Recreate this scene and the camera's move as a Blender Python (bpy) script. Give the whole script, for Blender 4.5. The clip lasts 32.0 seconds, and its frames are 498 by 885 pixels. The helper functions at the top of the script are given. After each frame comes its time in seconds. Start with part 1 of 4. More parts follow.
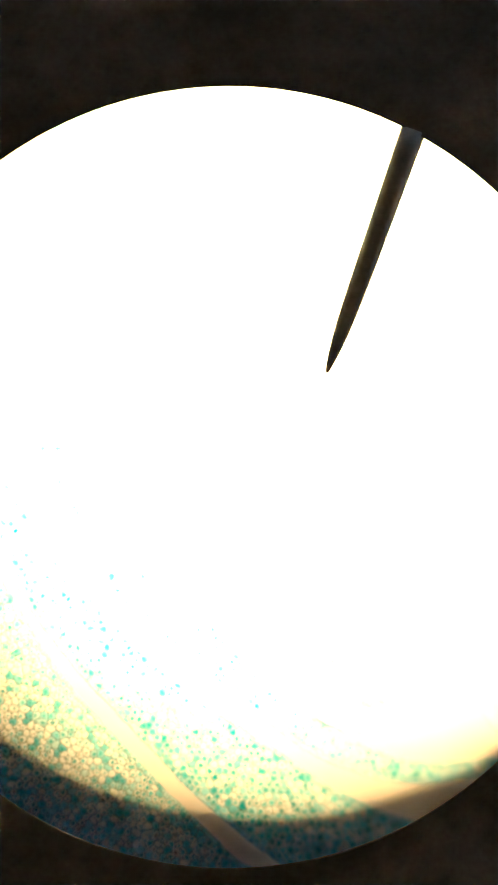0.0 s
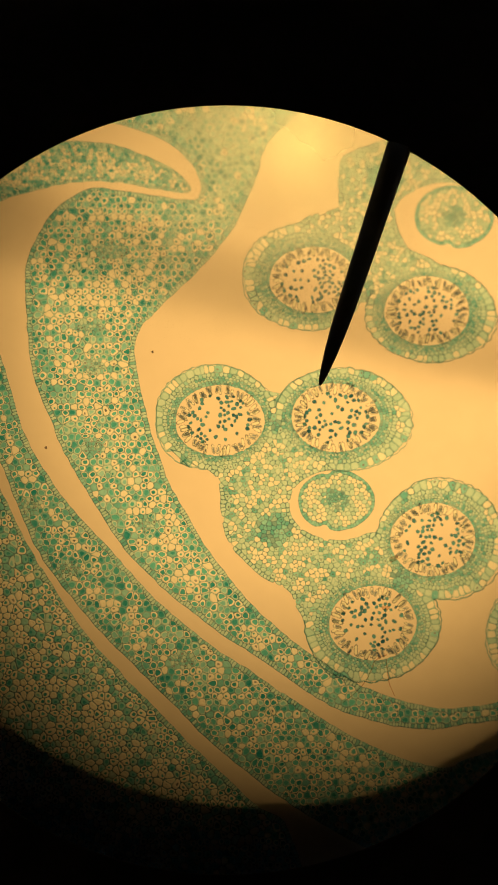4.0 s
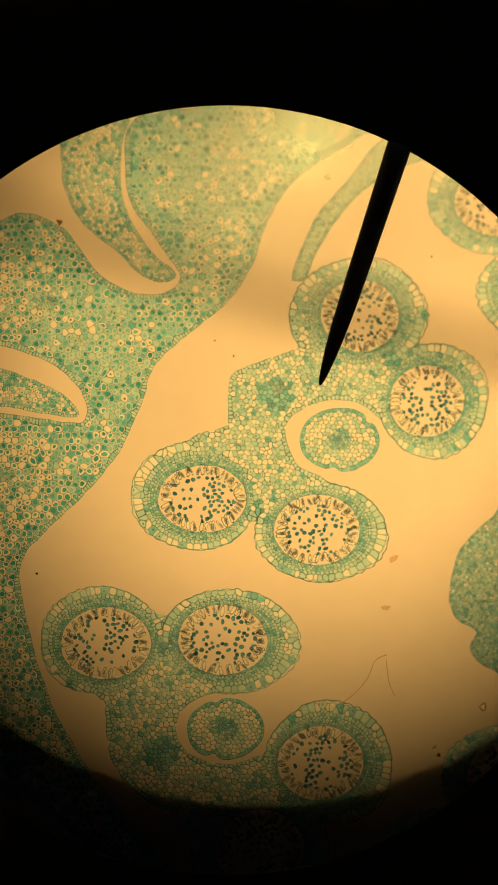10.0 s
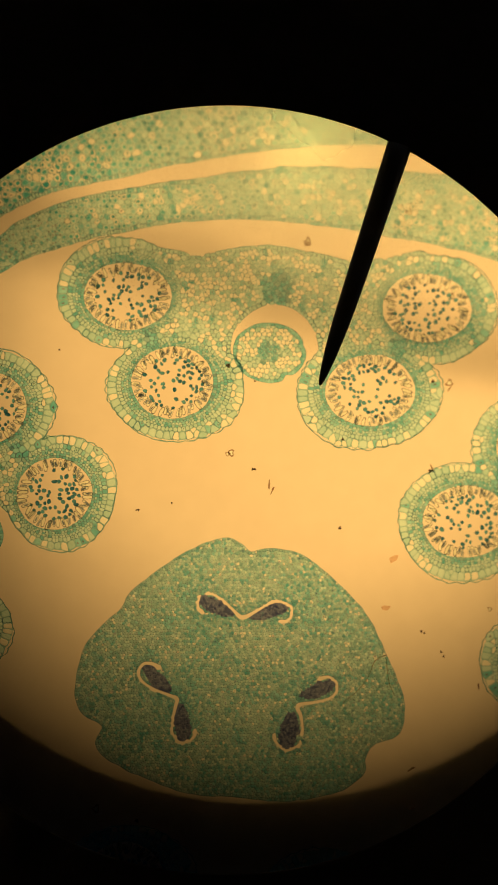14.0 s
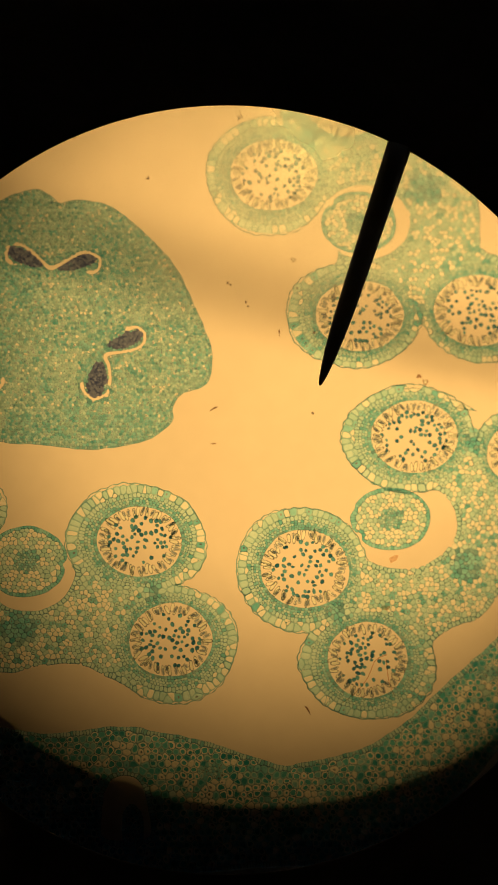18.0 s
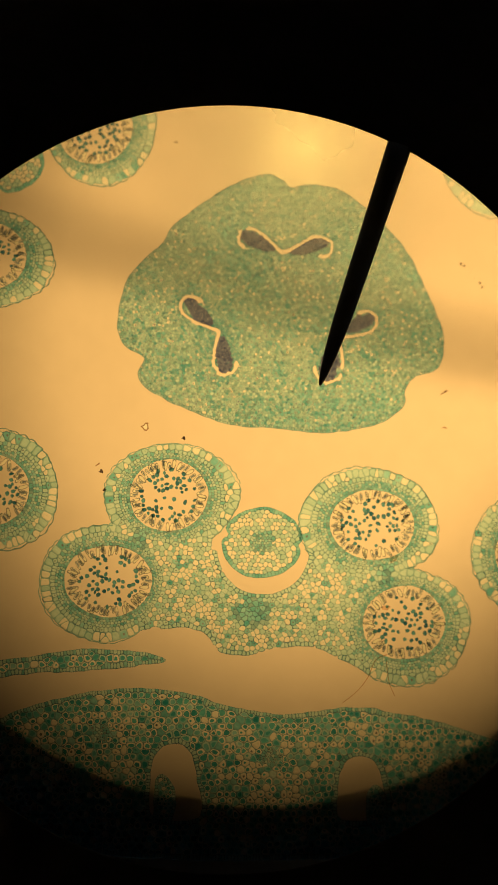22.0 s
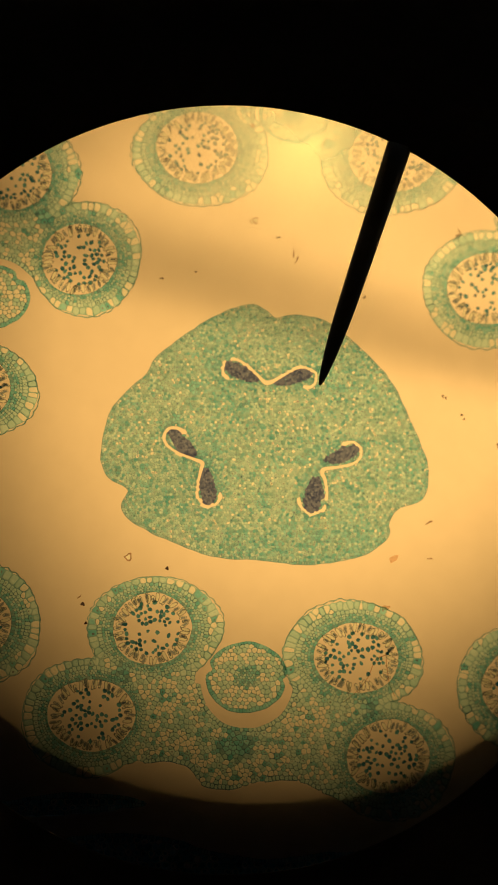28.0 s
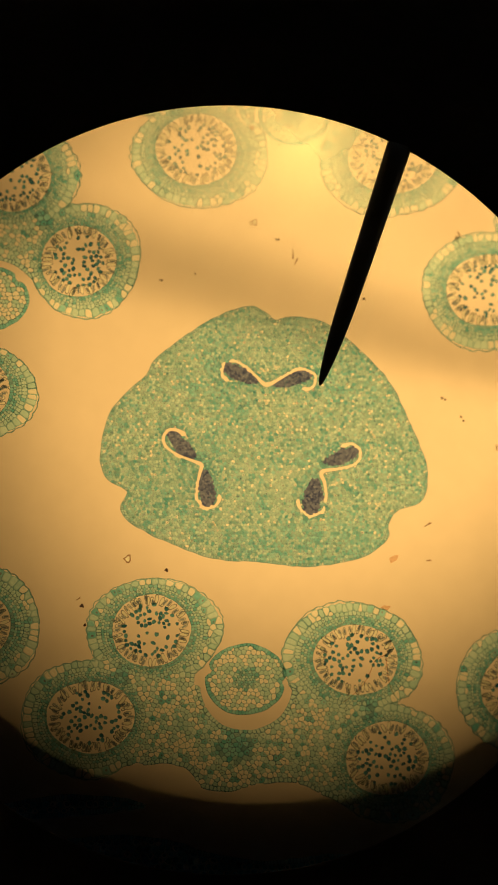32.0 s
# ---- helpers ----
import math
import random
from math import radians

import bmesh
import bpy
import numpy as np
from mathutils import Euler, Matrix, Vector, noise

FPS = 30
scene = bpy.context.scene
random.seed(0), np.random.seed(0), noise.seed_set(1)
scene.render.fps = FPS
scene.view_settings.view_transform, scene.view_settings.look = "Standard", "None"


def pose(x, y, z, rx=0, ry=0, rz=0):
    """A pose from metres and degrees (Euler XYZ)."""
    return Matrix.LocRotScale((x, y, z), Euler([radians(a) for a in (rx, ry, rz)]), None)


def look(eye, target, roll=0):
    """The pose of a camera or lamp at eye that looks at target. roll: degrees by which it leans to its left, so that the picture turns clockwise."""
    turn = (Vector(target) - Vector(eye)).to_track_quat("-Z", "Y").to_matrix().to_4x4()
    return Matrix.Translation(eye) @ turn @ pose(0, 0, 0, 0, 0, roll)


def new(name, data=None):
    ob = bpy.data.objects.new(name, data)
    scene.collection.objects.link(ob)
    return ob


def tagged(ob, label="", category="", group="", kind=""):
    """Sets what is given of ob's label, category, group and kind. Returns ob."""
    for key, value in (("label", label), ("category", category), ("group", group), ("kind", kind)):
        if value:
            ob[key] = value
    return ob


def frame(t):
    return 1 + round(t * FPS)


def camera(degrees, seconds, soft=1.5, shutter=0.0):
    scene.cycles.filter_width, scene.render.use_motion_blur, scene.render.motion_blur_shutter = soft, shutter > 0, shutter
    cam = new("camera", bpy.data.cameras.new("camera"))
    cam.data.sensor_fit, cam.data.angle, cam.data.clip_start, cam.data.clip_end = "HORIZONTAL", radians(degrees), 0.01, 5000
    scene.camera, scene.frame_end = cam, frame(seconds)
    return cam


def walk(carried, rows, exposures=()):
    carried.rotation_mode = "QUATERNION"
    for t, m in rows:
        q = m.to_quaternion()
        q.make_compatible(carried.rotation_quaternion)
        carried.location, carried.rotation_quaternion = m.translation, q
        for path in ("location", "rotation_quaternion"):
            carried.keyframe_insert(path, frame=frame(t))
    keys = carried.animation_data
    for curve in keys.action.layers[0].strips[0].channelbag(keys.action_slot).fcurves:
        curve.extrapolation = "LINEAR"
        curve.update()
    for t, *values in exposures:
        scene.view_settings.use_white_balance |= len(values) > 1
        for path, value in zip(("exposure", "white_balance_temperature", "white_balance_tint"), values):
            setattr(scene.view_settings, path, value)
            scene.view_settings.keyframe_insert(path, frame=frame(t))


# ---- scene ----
# The view down a compound microscope: a stained section of a flower bud on a glass
# slide, seen in the eyepiece's apparent size (field of about 0.2 m at 0.25 m).
from mathutils.geometry import delaunay_2d_cdt

cam = camera(29.1, 32.0, soft=1.4)
walk(cam, [
    (0.0, pose(-0.00083, -0.00277, 0.2436, 0, 0, 1.3)),
    (1.0, pose(-0.00059, -0.00195, 0.2441, 0, 0, 0.91)),
    (2.0, pose(-0.00026, -0.00085, 0.2454, 0, 0, 0.39)),
    (3.0, pose(-0.00009, -0.00028, 0.2465, 0, 0, 0.13)),
    (4.0, pose(0, 0, 0.247)),
    (32.0, pose(0, 0, 0.247)),
], exposures=[(0.0, 4.7, 5000, 10), (0.5, 3.5, 4900, 10), (1.0, 2.15, 4900, 10), (1.5, 1.15, 5900, 10), (2.0, 0.65, 6500, 10), (2.5, 0.35, 6500, 10), (3.0, 0.15, 6500, 10), (4.0, 0.0, 6500, 10), (32.0, 0.0, 6500, 10)])

# ---------------------------------------------------------------- light
world = bpy.data.worlds.new("dark_room")
world.use_nodes = True
world.node_tree.nodes["Background"].inputs[0].default_value = (0.9, 0.95, 1.0, 1)
world.node_tree.nodes["Background"].inputs[1].default_value = 0.12
scene.world = world

LAMP = (0.042, 0.014, -0.22)


def area_lamp(name, at, size, watts, colour):
    data = bpy.data.lights.new(name, "AREA")
    data.shape, data.size, data.energy, data.color = "DISK", size, watts, colour
    ob = new(name, data)
    ob.matrix_world = look(at, (at[0], at[1], 0))
    return ob


area_lamp("illuminator_lamp", LAMP, 0.13, 0.36, (1.0, 0.522, 0.141))
# added lamp just under the slide, for the glare's hot spot near the top
area_lamp("illuminator_bulb", (0.015, 0.078, -0.022), 0.02, 0.0011, (1.0, 0.68, 0.16)).data.spread = math.radians(115)

# ---------------------------------------------------------------- helpers
U = 0.00014711  # metres to one drawing unit
TILT = pose(0, 0, -0.003, -1.42, 0.915, 0)  # the stage leans: its lower near corner stands highest


def swing(edge, drawn, sx, sy):
    """The eyepiece swells the field outwards: how far a thing swings out while the stage stands at (sx, sy)."""
    q = edge + (sx, sy)
    r2 = ((q / 500) ** 2).sum(1)
    seen = np.exp(-np.maximum(r2 - 1.1, 0) * 6) + 1e-9 * np.exp(-r2 / 4)
    return ((edge - drawn + q * (0.0376 * np.minimum(r2, 1.6))[:, None]) * seen[:, None]).sum(0) / seen.sum()


rng = np.random.RandomState(7)


def material(name, colour, rough=0.6, through_share=0.99, spread=0.25, grain=900.0, blotch=60.0, island=True, metal=0.0, gloss=None):
    """Stained tissue: lets the lamp's light through, with uneven stain."""
    m = bpy.data.materials.new(name)
    m.use_nodes = True
    nt = m.node_tree
    nt.nodes.clear()
    out = nt.nodes.new("ShaderNodeOutputMaterial")
    where = nt.nodes.new("ShaderNodeTexCoord")
    fine, coarse = nt.nodes.new("ShaderNodeTexNoise"), nt.nodes.new("ShaderNodeTexNoise")
    fine.inputs["Scale"].default_value, coarse.inputs["Scale"].default_value = grain, blotch
    for n in (fine, coarse):
        n.inputs["Detail"].default_value = 3
        nt.links.new(where.outputs["Object"], n.inputs["Vector"])
    add = nt.nodes.new("ShaderNodeMath")
    add.operation = "ADD"
    nt.links.new(fine.outputs["Fac"], add.inputs[0])
    nt.links.new(coarse.outputs["Fac"], add.inputs[1])
    total = add
    if island:
        geo = nt.nodes.new("ShaderNodeNewGeometry")
        info = nt.nodes.new("ShaderNodeObjectInfo")
        one = nt.nodes.new("ShaderNodeMath")
        one.operation = "ADD"
        nt.links.new(geo.outputs["Random Per Island"], one.inputs[0])
        nt.links.new(info.outputs["Random"], one.inputs[1])
        wrap = nt.nodes.new("ShaderNodeMath")
        wrap.operation = "FRACT"
        nt.links.new(one.outputs[0], wrap.inputs[0])
        total = nt.nodes.new("ShaderNodeMath")
        total.operation = "ADD"
        nt.links.new(add.outputs[0], total.inputs[0])
        nt.links.new(wrap.outputs[0], total.inputs[1])
    lo, hi = (0.75, 2.25) if island else (0.6, 1.4)
    ramp = nt.nodes.new("ShaderNodeMapRange")
    ramp.inputs["From Min"].default_value, ramp.inputs["From Max"].default_value = lo, hi
    ramp.inputs["To Min"].default_value, ramp.inputs["To Max"].default_value = 0.0, 1.0
    nt.links.new(total.outputs[0], ramp.inputs["Value"])
    mix = nt.nodes.new("ShaderNodeMix")
    mix.data_type = "RGBA"
    dark = tuple(c ** (1 + spread * 1.6) * (1 - 0.2 * spread) for c in colour)
    light = tuple(min(0.95, c ** (1 / (1 + spread * 1.2))) for c in colour)
    mix.inputs["A"].default_value, mix.inputs["B"].default_value = (*dark, 1), (*light, 1)
    nt.links.new(ramp.outputs["Result"], mix.inputs["Factor"])
    if through_share > 0:
        a, b = nt.nodes.new("ShaderNodeBsdfTranslucent"), nt.nodes.new("ShaderNodeBsdfDiffuse")
        nt.links.new(mix.outputs["Result"], a.inputs["Color"])
        nt.links.new(mix.outputs["Result"], b.inputs["Color"])
        both = nt.nodes.new("ShaderNodeMixShader")
        both.inputs[0].default_value = 1 - through_share
        nt.links.new(a.outputs[0], both.inputs[1])
        nt.links.new(b.outputs[0], both.inputs[2])
        nt.links.new(both.outputs[0], out.inputs["Surface"])
    else:
        p = nt.nodes.new("ShaderNodeBsdfPrincipled")
        p.inputs["Roughness"].default_value, p.inputs["Metallic"].default_value = rough, metal
        nt.links.new(mix.outputs["Result"], p.inputs["Base Color"])
        nt.links.new(p.outputs[0], out.inputs["Surface"])
    return m


M = {
    "wall": material("stained_cell_wall", (0.215, 0.44, 0.53), spread=0.3),
    "wall_pale": material("thin_pale_cell_wall", (0.30, 0.56, 0.63), spread=0.3),
    "wall_dark": material("dense_cell_wall", (0.13, 0.31, 0.42), spread=0.3),
    "clear": material("clear_cell_lumen", (0.70, 0.77, 0.765), spread=0.12),
    "pale": material("pale_green_cytoplasm", (0.435, 0.685, 0.735), spread=0.2),
    "teal": material("teal_cytoplasm", (0.20, 0.56, 0.67), spread=0.3),
    "content": material("dark_teal_cell_contents", (0.05, 0.41, 0.52), spread=0.4),
    "purple": material("purple_stained_cells", (0.10, 0.15, 0.34), spread=0.4),
    "brown": material("brown_nuclei", (0.18, 0.25, 0.31), spread=0.4),
    "pollen": material("dark_teal_pollen", (0.045, 0.29, 0.46), spread=0.55),
    "tapetum": material("purple_brown_tapetum", (0.14, 0.22, 0.33), spread=0.45),
    "tapetum_wall": material("grey_brown_thin_wall", (0.21, 0.27, 0.32), spread=0.4),
    "lining": material("pale_lining_cell", (0.68, 0.75, 0.72), spread=0.18),
    "dust": material("brown_dust", (0.30, 0.20, 0.14), spread=0.5),
    "dust_dark": material("black_dust", (0.05, 0.04, 0.05), spread=0.3),
    "slide": material("clear_mounting_glass", (0.86, 0.87, 0.86), spread=0.1, grain=170, blotch=22, island=False, through_share=0.998),
    "stop": material("matt_black_metal", (0.125, 0.125, 0.135), rough=0.7, spread=0.06, through_share=0, island=False),
    "iris": material("soot_black_plate", (0.006, 0.006, 0.006), rough=0.9, through_share=0, island=False),
    "tube": material("black_tube_lining", (0.085, 0.085, 0.09), rough=0.8, spread=0.06, through_share=0, island=False),
    "housing": material("soot_black_lining", (0.006, 0.006, 0.006), rough=0.9, through_share=0, island=False),
    "pointer": material("dark_steel_pointer", (0.22, 0.23, 0.24), rough=0.5, spread=0.08, through_share=0, island=False),
}


def mesh_of(name, verts, faces, slots, materials, smooth=False):
    """A mesh from arrays: vertices, a list of face arrays (quads, triangles) and their material slots."""
    me = bpy.data.meshes.new(name)
    counts = np.concatenate([np.full(len(f), f.shape[1]) for f in faces]).astype(np.int32)
    loops = np.concatenate([f.ravel() for f in faces]).astype(np.int32)
    me.vertices.add(len(verts))
    me.vertices.foreach_set("co", np.asarray(verts, np.float32).ravel())
    me.loops.add(len(loops))
    me.loops.foreach_set("vertex_index", loops)
    me.polygons.add(len(counts))
    me.polygons.foreach_set("loop_start", np.concatenate([[0], np.cumsum(counts)[:-1]]).astype(np.int32))
    me.polygons.foreach_set("material_index", np.concatenate(slots).astype(np.int32))
    if smooth:
        me.polygons.foreach_set("use_smooth", np.ones(len(counts), bool))
    for m in materials:
        me.materials.append(m)
    me.update(calc_edges=True)
    me.validate()
    return me


def part(name, me, parent, label="", kind=""):
    ob = new(name, me)
    ob.parent = parent
    return tagged(ob, label, kind=kind)


def from_bm(name, bm, mat):
    me = bpy.data.meshes.new(name)
    bm.to_mesh(me)
    bm.free()
    me.materials.append(mat)
    return me


# ---------------------------------------------------------------- outlines
def spline(points, step=6.0):
    """A closed smooth curve through the points, sampled about every step."""
    p = np.array(points, float)
    q0, q1, q2, q3 = np.roll(p, 1, 0), p, np.roll(p, -1, 0), np.roll(p, -2, 0)
    out = []
    for a, b, c, d in zip(q0, q1, q2, q3):
        n = max(2, int(np.hypot(*(c - b)) / step))
        t = (np.arange(n) / n)[:, None]
        out.append(0.5 * (2 * b + (c - a) * t + (2 * a - 5 * b + 4 * c - d) * t ** 2 + (3 * b - a - 3 * c + d) * t ** 3))
    return ragged(np.concatenate(out))


def ragged(p, amount=1.3):
    """The small unevenness of a cut edge."""
    a = np.array([noise.noise_vector((x / 17, y / 17, 3.1)) for x, y in p])[:, :2]
    b = np.array([noise.noise_vector((x / 60, y / 60, 9.7)) for x, y in p])[:, :2]
    return p + amount * (a * 1.6 + b * 2.2)


def ellipse(centre, semi, turn=0.0, wobble=0.0, lobes=0, seed=0, step=5.0):
    n = max(16, int(2 * math.pi * max(semi) / step))
    t = np.arange(n) / n * 2 * math.pi
    r = 1 + wobble * (0.6 * np.sin(2 * t + seed) + 0.5 * np.sin(3 * t + 2.3 * seed) + 0.35 * np.sin(5 * t + 1.1 * seed))
    if lobes:
        r = r + 0.036 * np.abs(np.sin(lobes * t / 2 + seed + 1.3 * np.sin(2 * t + seed))) * (0.6 + 0.4 * np.sin(3 * t + seed))
    x, y = semi[0] * r * np.cos(t), semi[1] * r * np.sin(t)
    c, s = math.cos(radians(turn)), math.sin(radians(turn))
    return ragged(np.stack([centre[0] + c * x - s * y, centre[1] + s * x + c * y], 1), 1.3 if lobes else 0.8)


class Stroke:
    """A slit of varying width along an open line of (x, y, half width)."""

    def __init__(self, line, step=2.5):
        p = np.array(line, float)
        ends = np.vstack([2 * p[0] - p[1], p, 2 * p[-1] - p[-2]])
        out = []
        for a, b, c, d in zip(ends, ends[1:], ends[2:], ends[3:]):
            n = max(2, int(np.hypot(*(c - b)[:2]) / step))
            t = (np.arange(n) / n)[:, None]
            out.append(0.5 * (2 * b + (c - a) * t + (2 * a - 5 * b + 4 * c - d) * t ** 2 + (3 * b - a - 3 * c + d) * t ** 3))
        out.append(p[-1:])
        self.line = np.concatenate(out)

    def measure(self, q):
        gap = q[:, None] - self.line[None, :, :2]
        d = np.sqrt((gap ** 2).sum(2)) - self.line[None, :, 2]
        k = d.argmin(1)
        rows = np.arange(len(q))
        way = gap[rows, k] / (np.hypot(*gap[rows, k].T)[:, None] + 1e-9)
        return -d[rows, k], self.line[k, :2] + way * self.line[k, 2:]

    def outline(self):
        xy, w = self.line[:, :2], self.line[:, 2:]
        t = np.gradient(xy, axis=0)
        nrm = np.stack([-t[:, 1], t[:, 0]], 1) / (np.hypot(*t.T)[:, None] + 1e-9)
        return np.concatenate([xy + nrm * w, (xy - nrm * w)[::-1]])


def distance(q, poly):
    """Signed distance (inside positive) of points to a closed outline, and the nearest outline point."""
    if isinstance(poly, Stroke):
        return poly.measure(q)
    dist, near = np.empty(len(q)), np.empty((len(q), 2))
    ax, ay = poly[:, 0], poly[:, 1]
    bx, by = np.roll(ax, -1), np.roll(ay, -1)
    dx, dy = bx - ax, by - ay
    l2 = dx * dx + dy * dy + 1e-9
    slope = dx / np.where(np.abs(dy) < 1e-9, 1e-9, dy)
    step = max(16, 60000 // len(poly))
    for i in range(0, len(q), step):
        x, y = q[i:i + step, :1], q[i:i + step, 1:]
        px, py = x - ax, y - ay
        t = np.clip((px * dx + py * dy) / l2, 0, 1)
        gx, gy = px - t * dx, py - t * dy
        d2 = gx * gx + gy * gy
        k = d2.argmin(1)
        rows = np.arange(len(x))
        near[i:i + step, 0], near[i:i + step, 1] = x[:, 0] - gx[rows, k], y[:, 0] - gy[rows, k]
        cross = ((ay > y) != (by > y)) & (x < ax + py * slope)
        dist[i:i + step] = np.sqrt(d2[rows, k]) * np.where(np.count_nonzero(cross, 1) % 2 == 1, 1, -1)
    return dist, near


class Region:
    """Solid outlines joined together, less the holes."""

    def __init__(self, solids, holes=(), late=()):
        self.solids, self.holes, self.late = list(solids), list(holes), list(late)

    def measure(self, q):
        """late solids are added after the holes have been cut."""
        best, near = np.full(len(q), -1e9), np.zeros((len(q), 2))
        for s in self.solids:
            d, n = distance(q, s)
            up = d > best
            best[up], near[up] = d[up], n[up]
        for h in self.holes[:len(self.holes) if not self.late else 1]:
            d, n = distance(q, h)
            up = -d < best
            best[up], near[up] = -d[up], n[up]
        if self.late:
            for s in self.late:
                d, n = distance(q, s)
                up = d > best
                best[up], near[up] = d[up], n[up]
            for h in self.holes[1:]:
                d, n = distance(q, h)
                up = -d < best
                best[up], near[up] = -d[up], n[up]
        return best, near

    def curves(self):
        return [c.outline() if isinstance(c, Stroke) else c for c in self.solids + self.holes + self.late]


def resample(poly, spacing):
    seg = np.hypot(*(np.roll(poly, -1, 0) - poly).T)
    at = np.concatenate([[0], np.cumsum(seg)])
    n = max(6, int(at[-1] / spacing))
    s = np.arange(n) / n * at[-1]
    closed = np.vstack([poly, poly[:1]])
    return np.stack([np.interp(s, at, closed[:, 0]), np.interp(s, at, closed[:, 1])], 1)


def lattice(lo, hi, pitch, jitter):
    ny, nx = int((hi[1] - lo[1]) / (pitch * 0.866)) + 2, int((hi[0] - lo[0]) / pitch) + 2
    j, i = np.mgrid[0:ny, 0:nx]
    q = np.stack([lo[0] + (i + 0.5 * (j % 2)) * pitch, lo[1] + j * pitch * 0.866], -1).reshape(-1, 2)
    return q + rng.uniform(-jitter, jitter, q.shape) * pitch


def cells_of(points, region, keep):
    """Voronoi cells of the points inside the region: arrays of owner, corner, next corner, centre."""
    res = delaunay_2d_cdt([Vector(p) for p in points], [], [], 0, 1e-6)
    verts = np.array([tuple(v) for v in res[0]])
    origin = np.array([o[0] if o else -1 for o in res[3]])
    tris = np.array([f for f in res[2] if len(f) == 3])
    a, b, c = verts[tris[:, 0]], verts[tris[:, 1]], verts[tris[:, 2]]
    d = 2 * (a[:, 0] * (b[:, 1] - c[:, 1]) + b[:, 0] * (c[:, 1] - a[:, 1]) + c[:, 0] * (a[:, 1] - b[:, 1]))
    d[np.abs(d) < 1e-9] = 1e-9
    a2, b2, c2 = (a ** 2).sum(1), (b ** 2).sum(1), (c ** 2).sum(1)
    cc = np.stack([(a2 * (b[:, 1] - c[:, 1]) + b2 * (c[:, 1] - a[:, 1]) + c2 * (a[:, 1] - b[:, 1])) / d,
                   (a2 * (c[:, 0] - b[:, 0]) + b2 * (a[:, 0] - c[:, 0]) + c2 * (b[:, 0] - a[:, 0])) / d], 1)
    mid = (a + b + c) / 3
    far = np.hypot(*(cc - mid).T) > 60
    cc[far] = mid[far]
    dist, near = region.measure(cc)
    cc = np.where(dist[:, None] < 0, near, cc)
    owner, corner = tris.ravel(), np.repeat(np.arange(len(tris)), 3)
    ok = (origin[owner] >= 0) & keep[np.maximum(origin[owner], 0)]
    owner, corner = owner[ok], corner[ok]
    rel = cc[corner] - verts[owner]
    order = np.lexsort((np.arctan2(rel[:, 1], rel[:, 0]), owner))
    owner, corner = owner[order], corner[order]
    first = np.concatenate([[True], owner[1:] != owner[:-1]])
    start = np.maximum.accumulate(np.where(first, np.arange(len(owner)), 0))
    last = np.concatenate([first[1:], [True]])
    nxt = np.where(last, start, np.arange(len(owner)) + 1)
    group = np.cumsum(first) - 1
    n = np.bincount(group)
    good = n[group] >= 3
    pos = cc[corner]
    centre = np.stack([np.bincount(group, pos[:, k]) / n for k in (0, 1)], 1)
    return dict(group=group, pos=pos, nxt=nxt, centre=centre, source=origin[owner[first]], good=good, n=n)


def tissue_mesh(name, cells, pick, wall, content, lumen_slot, content_slot, wall_slot, materials, shift=0.35, height=1.6, base=(0.0, 0.0)):
    """Cells as raised walls round sunken lumens, some with a lump of contents. The last six are arrays by cell."""
    g = cells["group"]
    use = pick[g] & cells["good"]
    idx = np.flatnonzero(use)
    if not len(idx):
        return None
    new_of = np.full(len(g), -1)
    new_of[idx] = np.arange(len(idx))
    e_next = new_of[cells["nxt"][idx]]
    gi = g[idx]
    o = cells["pos"][idx]
    c = cells["centre"][gi]
    # no corner far out of its cell
    reach = np.hypot(*(o - c).T)
    usual = np.bincount(gi, reach, len(cells["centre"])) / np.maximum(1, np.bincount(gi, minlength=len(cells["centre"])))
    o = c + (o - c) * np.minimum(1, 1.7 * usual[gi] / (reach + 1e-9))[:, None]
    w = wall[gi][:, None]
    i1 = c + (o - c) * (1 - w)
    off = shift * rng.uniform(-1, 1, (len(cells["centre"]), 2))
    k = content[gi][:, None]
    reach = np.hypot(*(i1 - c).T).mean()
    i2 = c + (i1 - c) * k + off[gi] * reach * (1 - k)
    groups, first, inv = np.unique(gi, return_index=True, return_inverse=True)
    mid = c[first] + off[groups] * reach * (1 - content[groups])[:, None]
    n = len(idx)
    flat = lambda q, z: np.concatenate([(q - np.array(base)) * U, np.full((len(q), 1), z * U)], 1)
    near = lambda q: 0.75 * q + 0.25 * q[e_next]
    past = lambda q: 0.25 * q + 0.75 * q[e_next]
    verts = np.concatenate([flat(o, height), flat(near(i1), 0.25 * height), flat(past(i1), 0.25 * height), flat(near(i2), 0.3 * height), flat(past(i2), 0.3 * height), flat(mid, 0.75 * height)])
    e = np.arange(n)
    a1, b1, a2, b2, m = n + e, 2 * n + e, 3 * n + e, 4 * n + e, 5 * n + inv
    quads = [np.stack([e, e_next, b1, a1], 1), np.stack([a1, b1, b2, a2], 1), np.stack([b1, a1[e_next], a2[e_next], b2], 1)]
    tris = [np.stack([e_next, a1[e_next], b1], 1), np.stack([a2, b2, m], 1), np.stack([b2, a2[e_next], m], 1)]
    ws, ls, cs = wall_slot[gi], lumen_slot[gi], content_slot[gi]
    return mesh_of(name, verts, quads + tris, [ws, ls, ls, ws, cs, cs], materials)


TISSUE = ["wall", "wall_pale", "wall_dark", "clear", "pale", "teal", "content", "purple", "brown"]
SLOT = {k: i for i, k in enumerate(TISSUE)}
TISSUE_MATERIALS = [M[k] for k in TISSUE]
moving = []  # (thing, x, y, outline, outline as drawn) all that rides on the slide, in drawing units


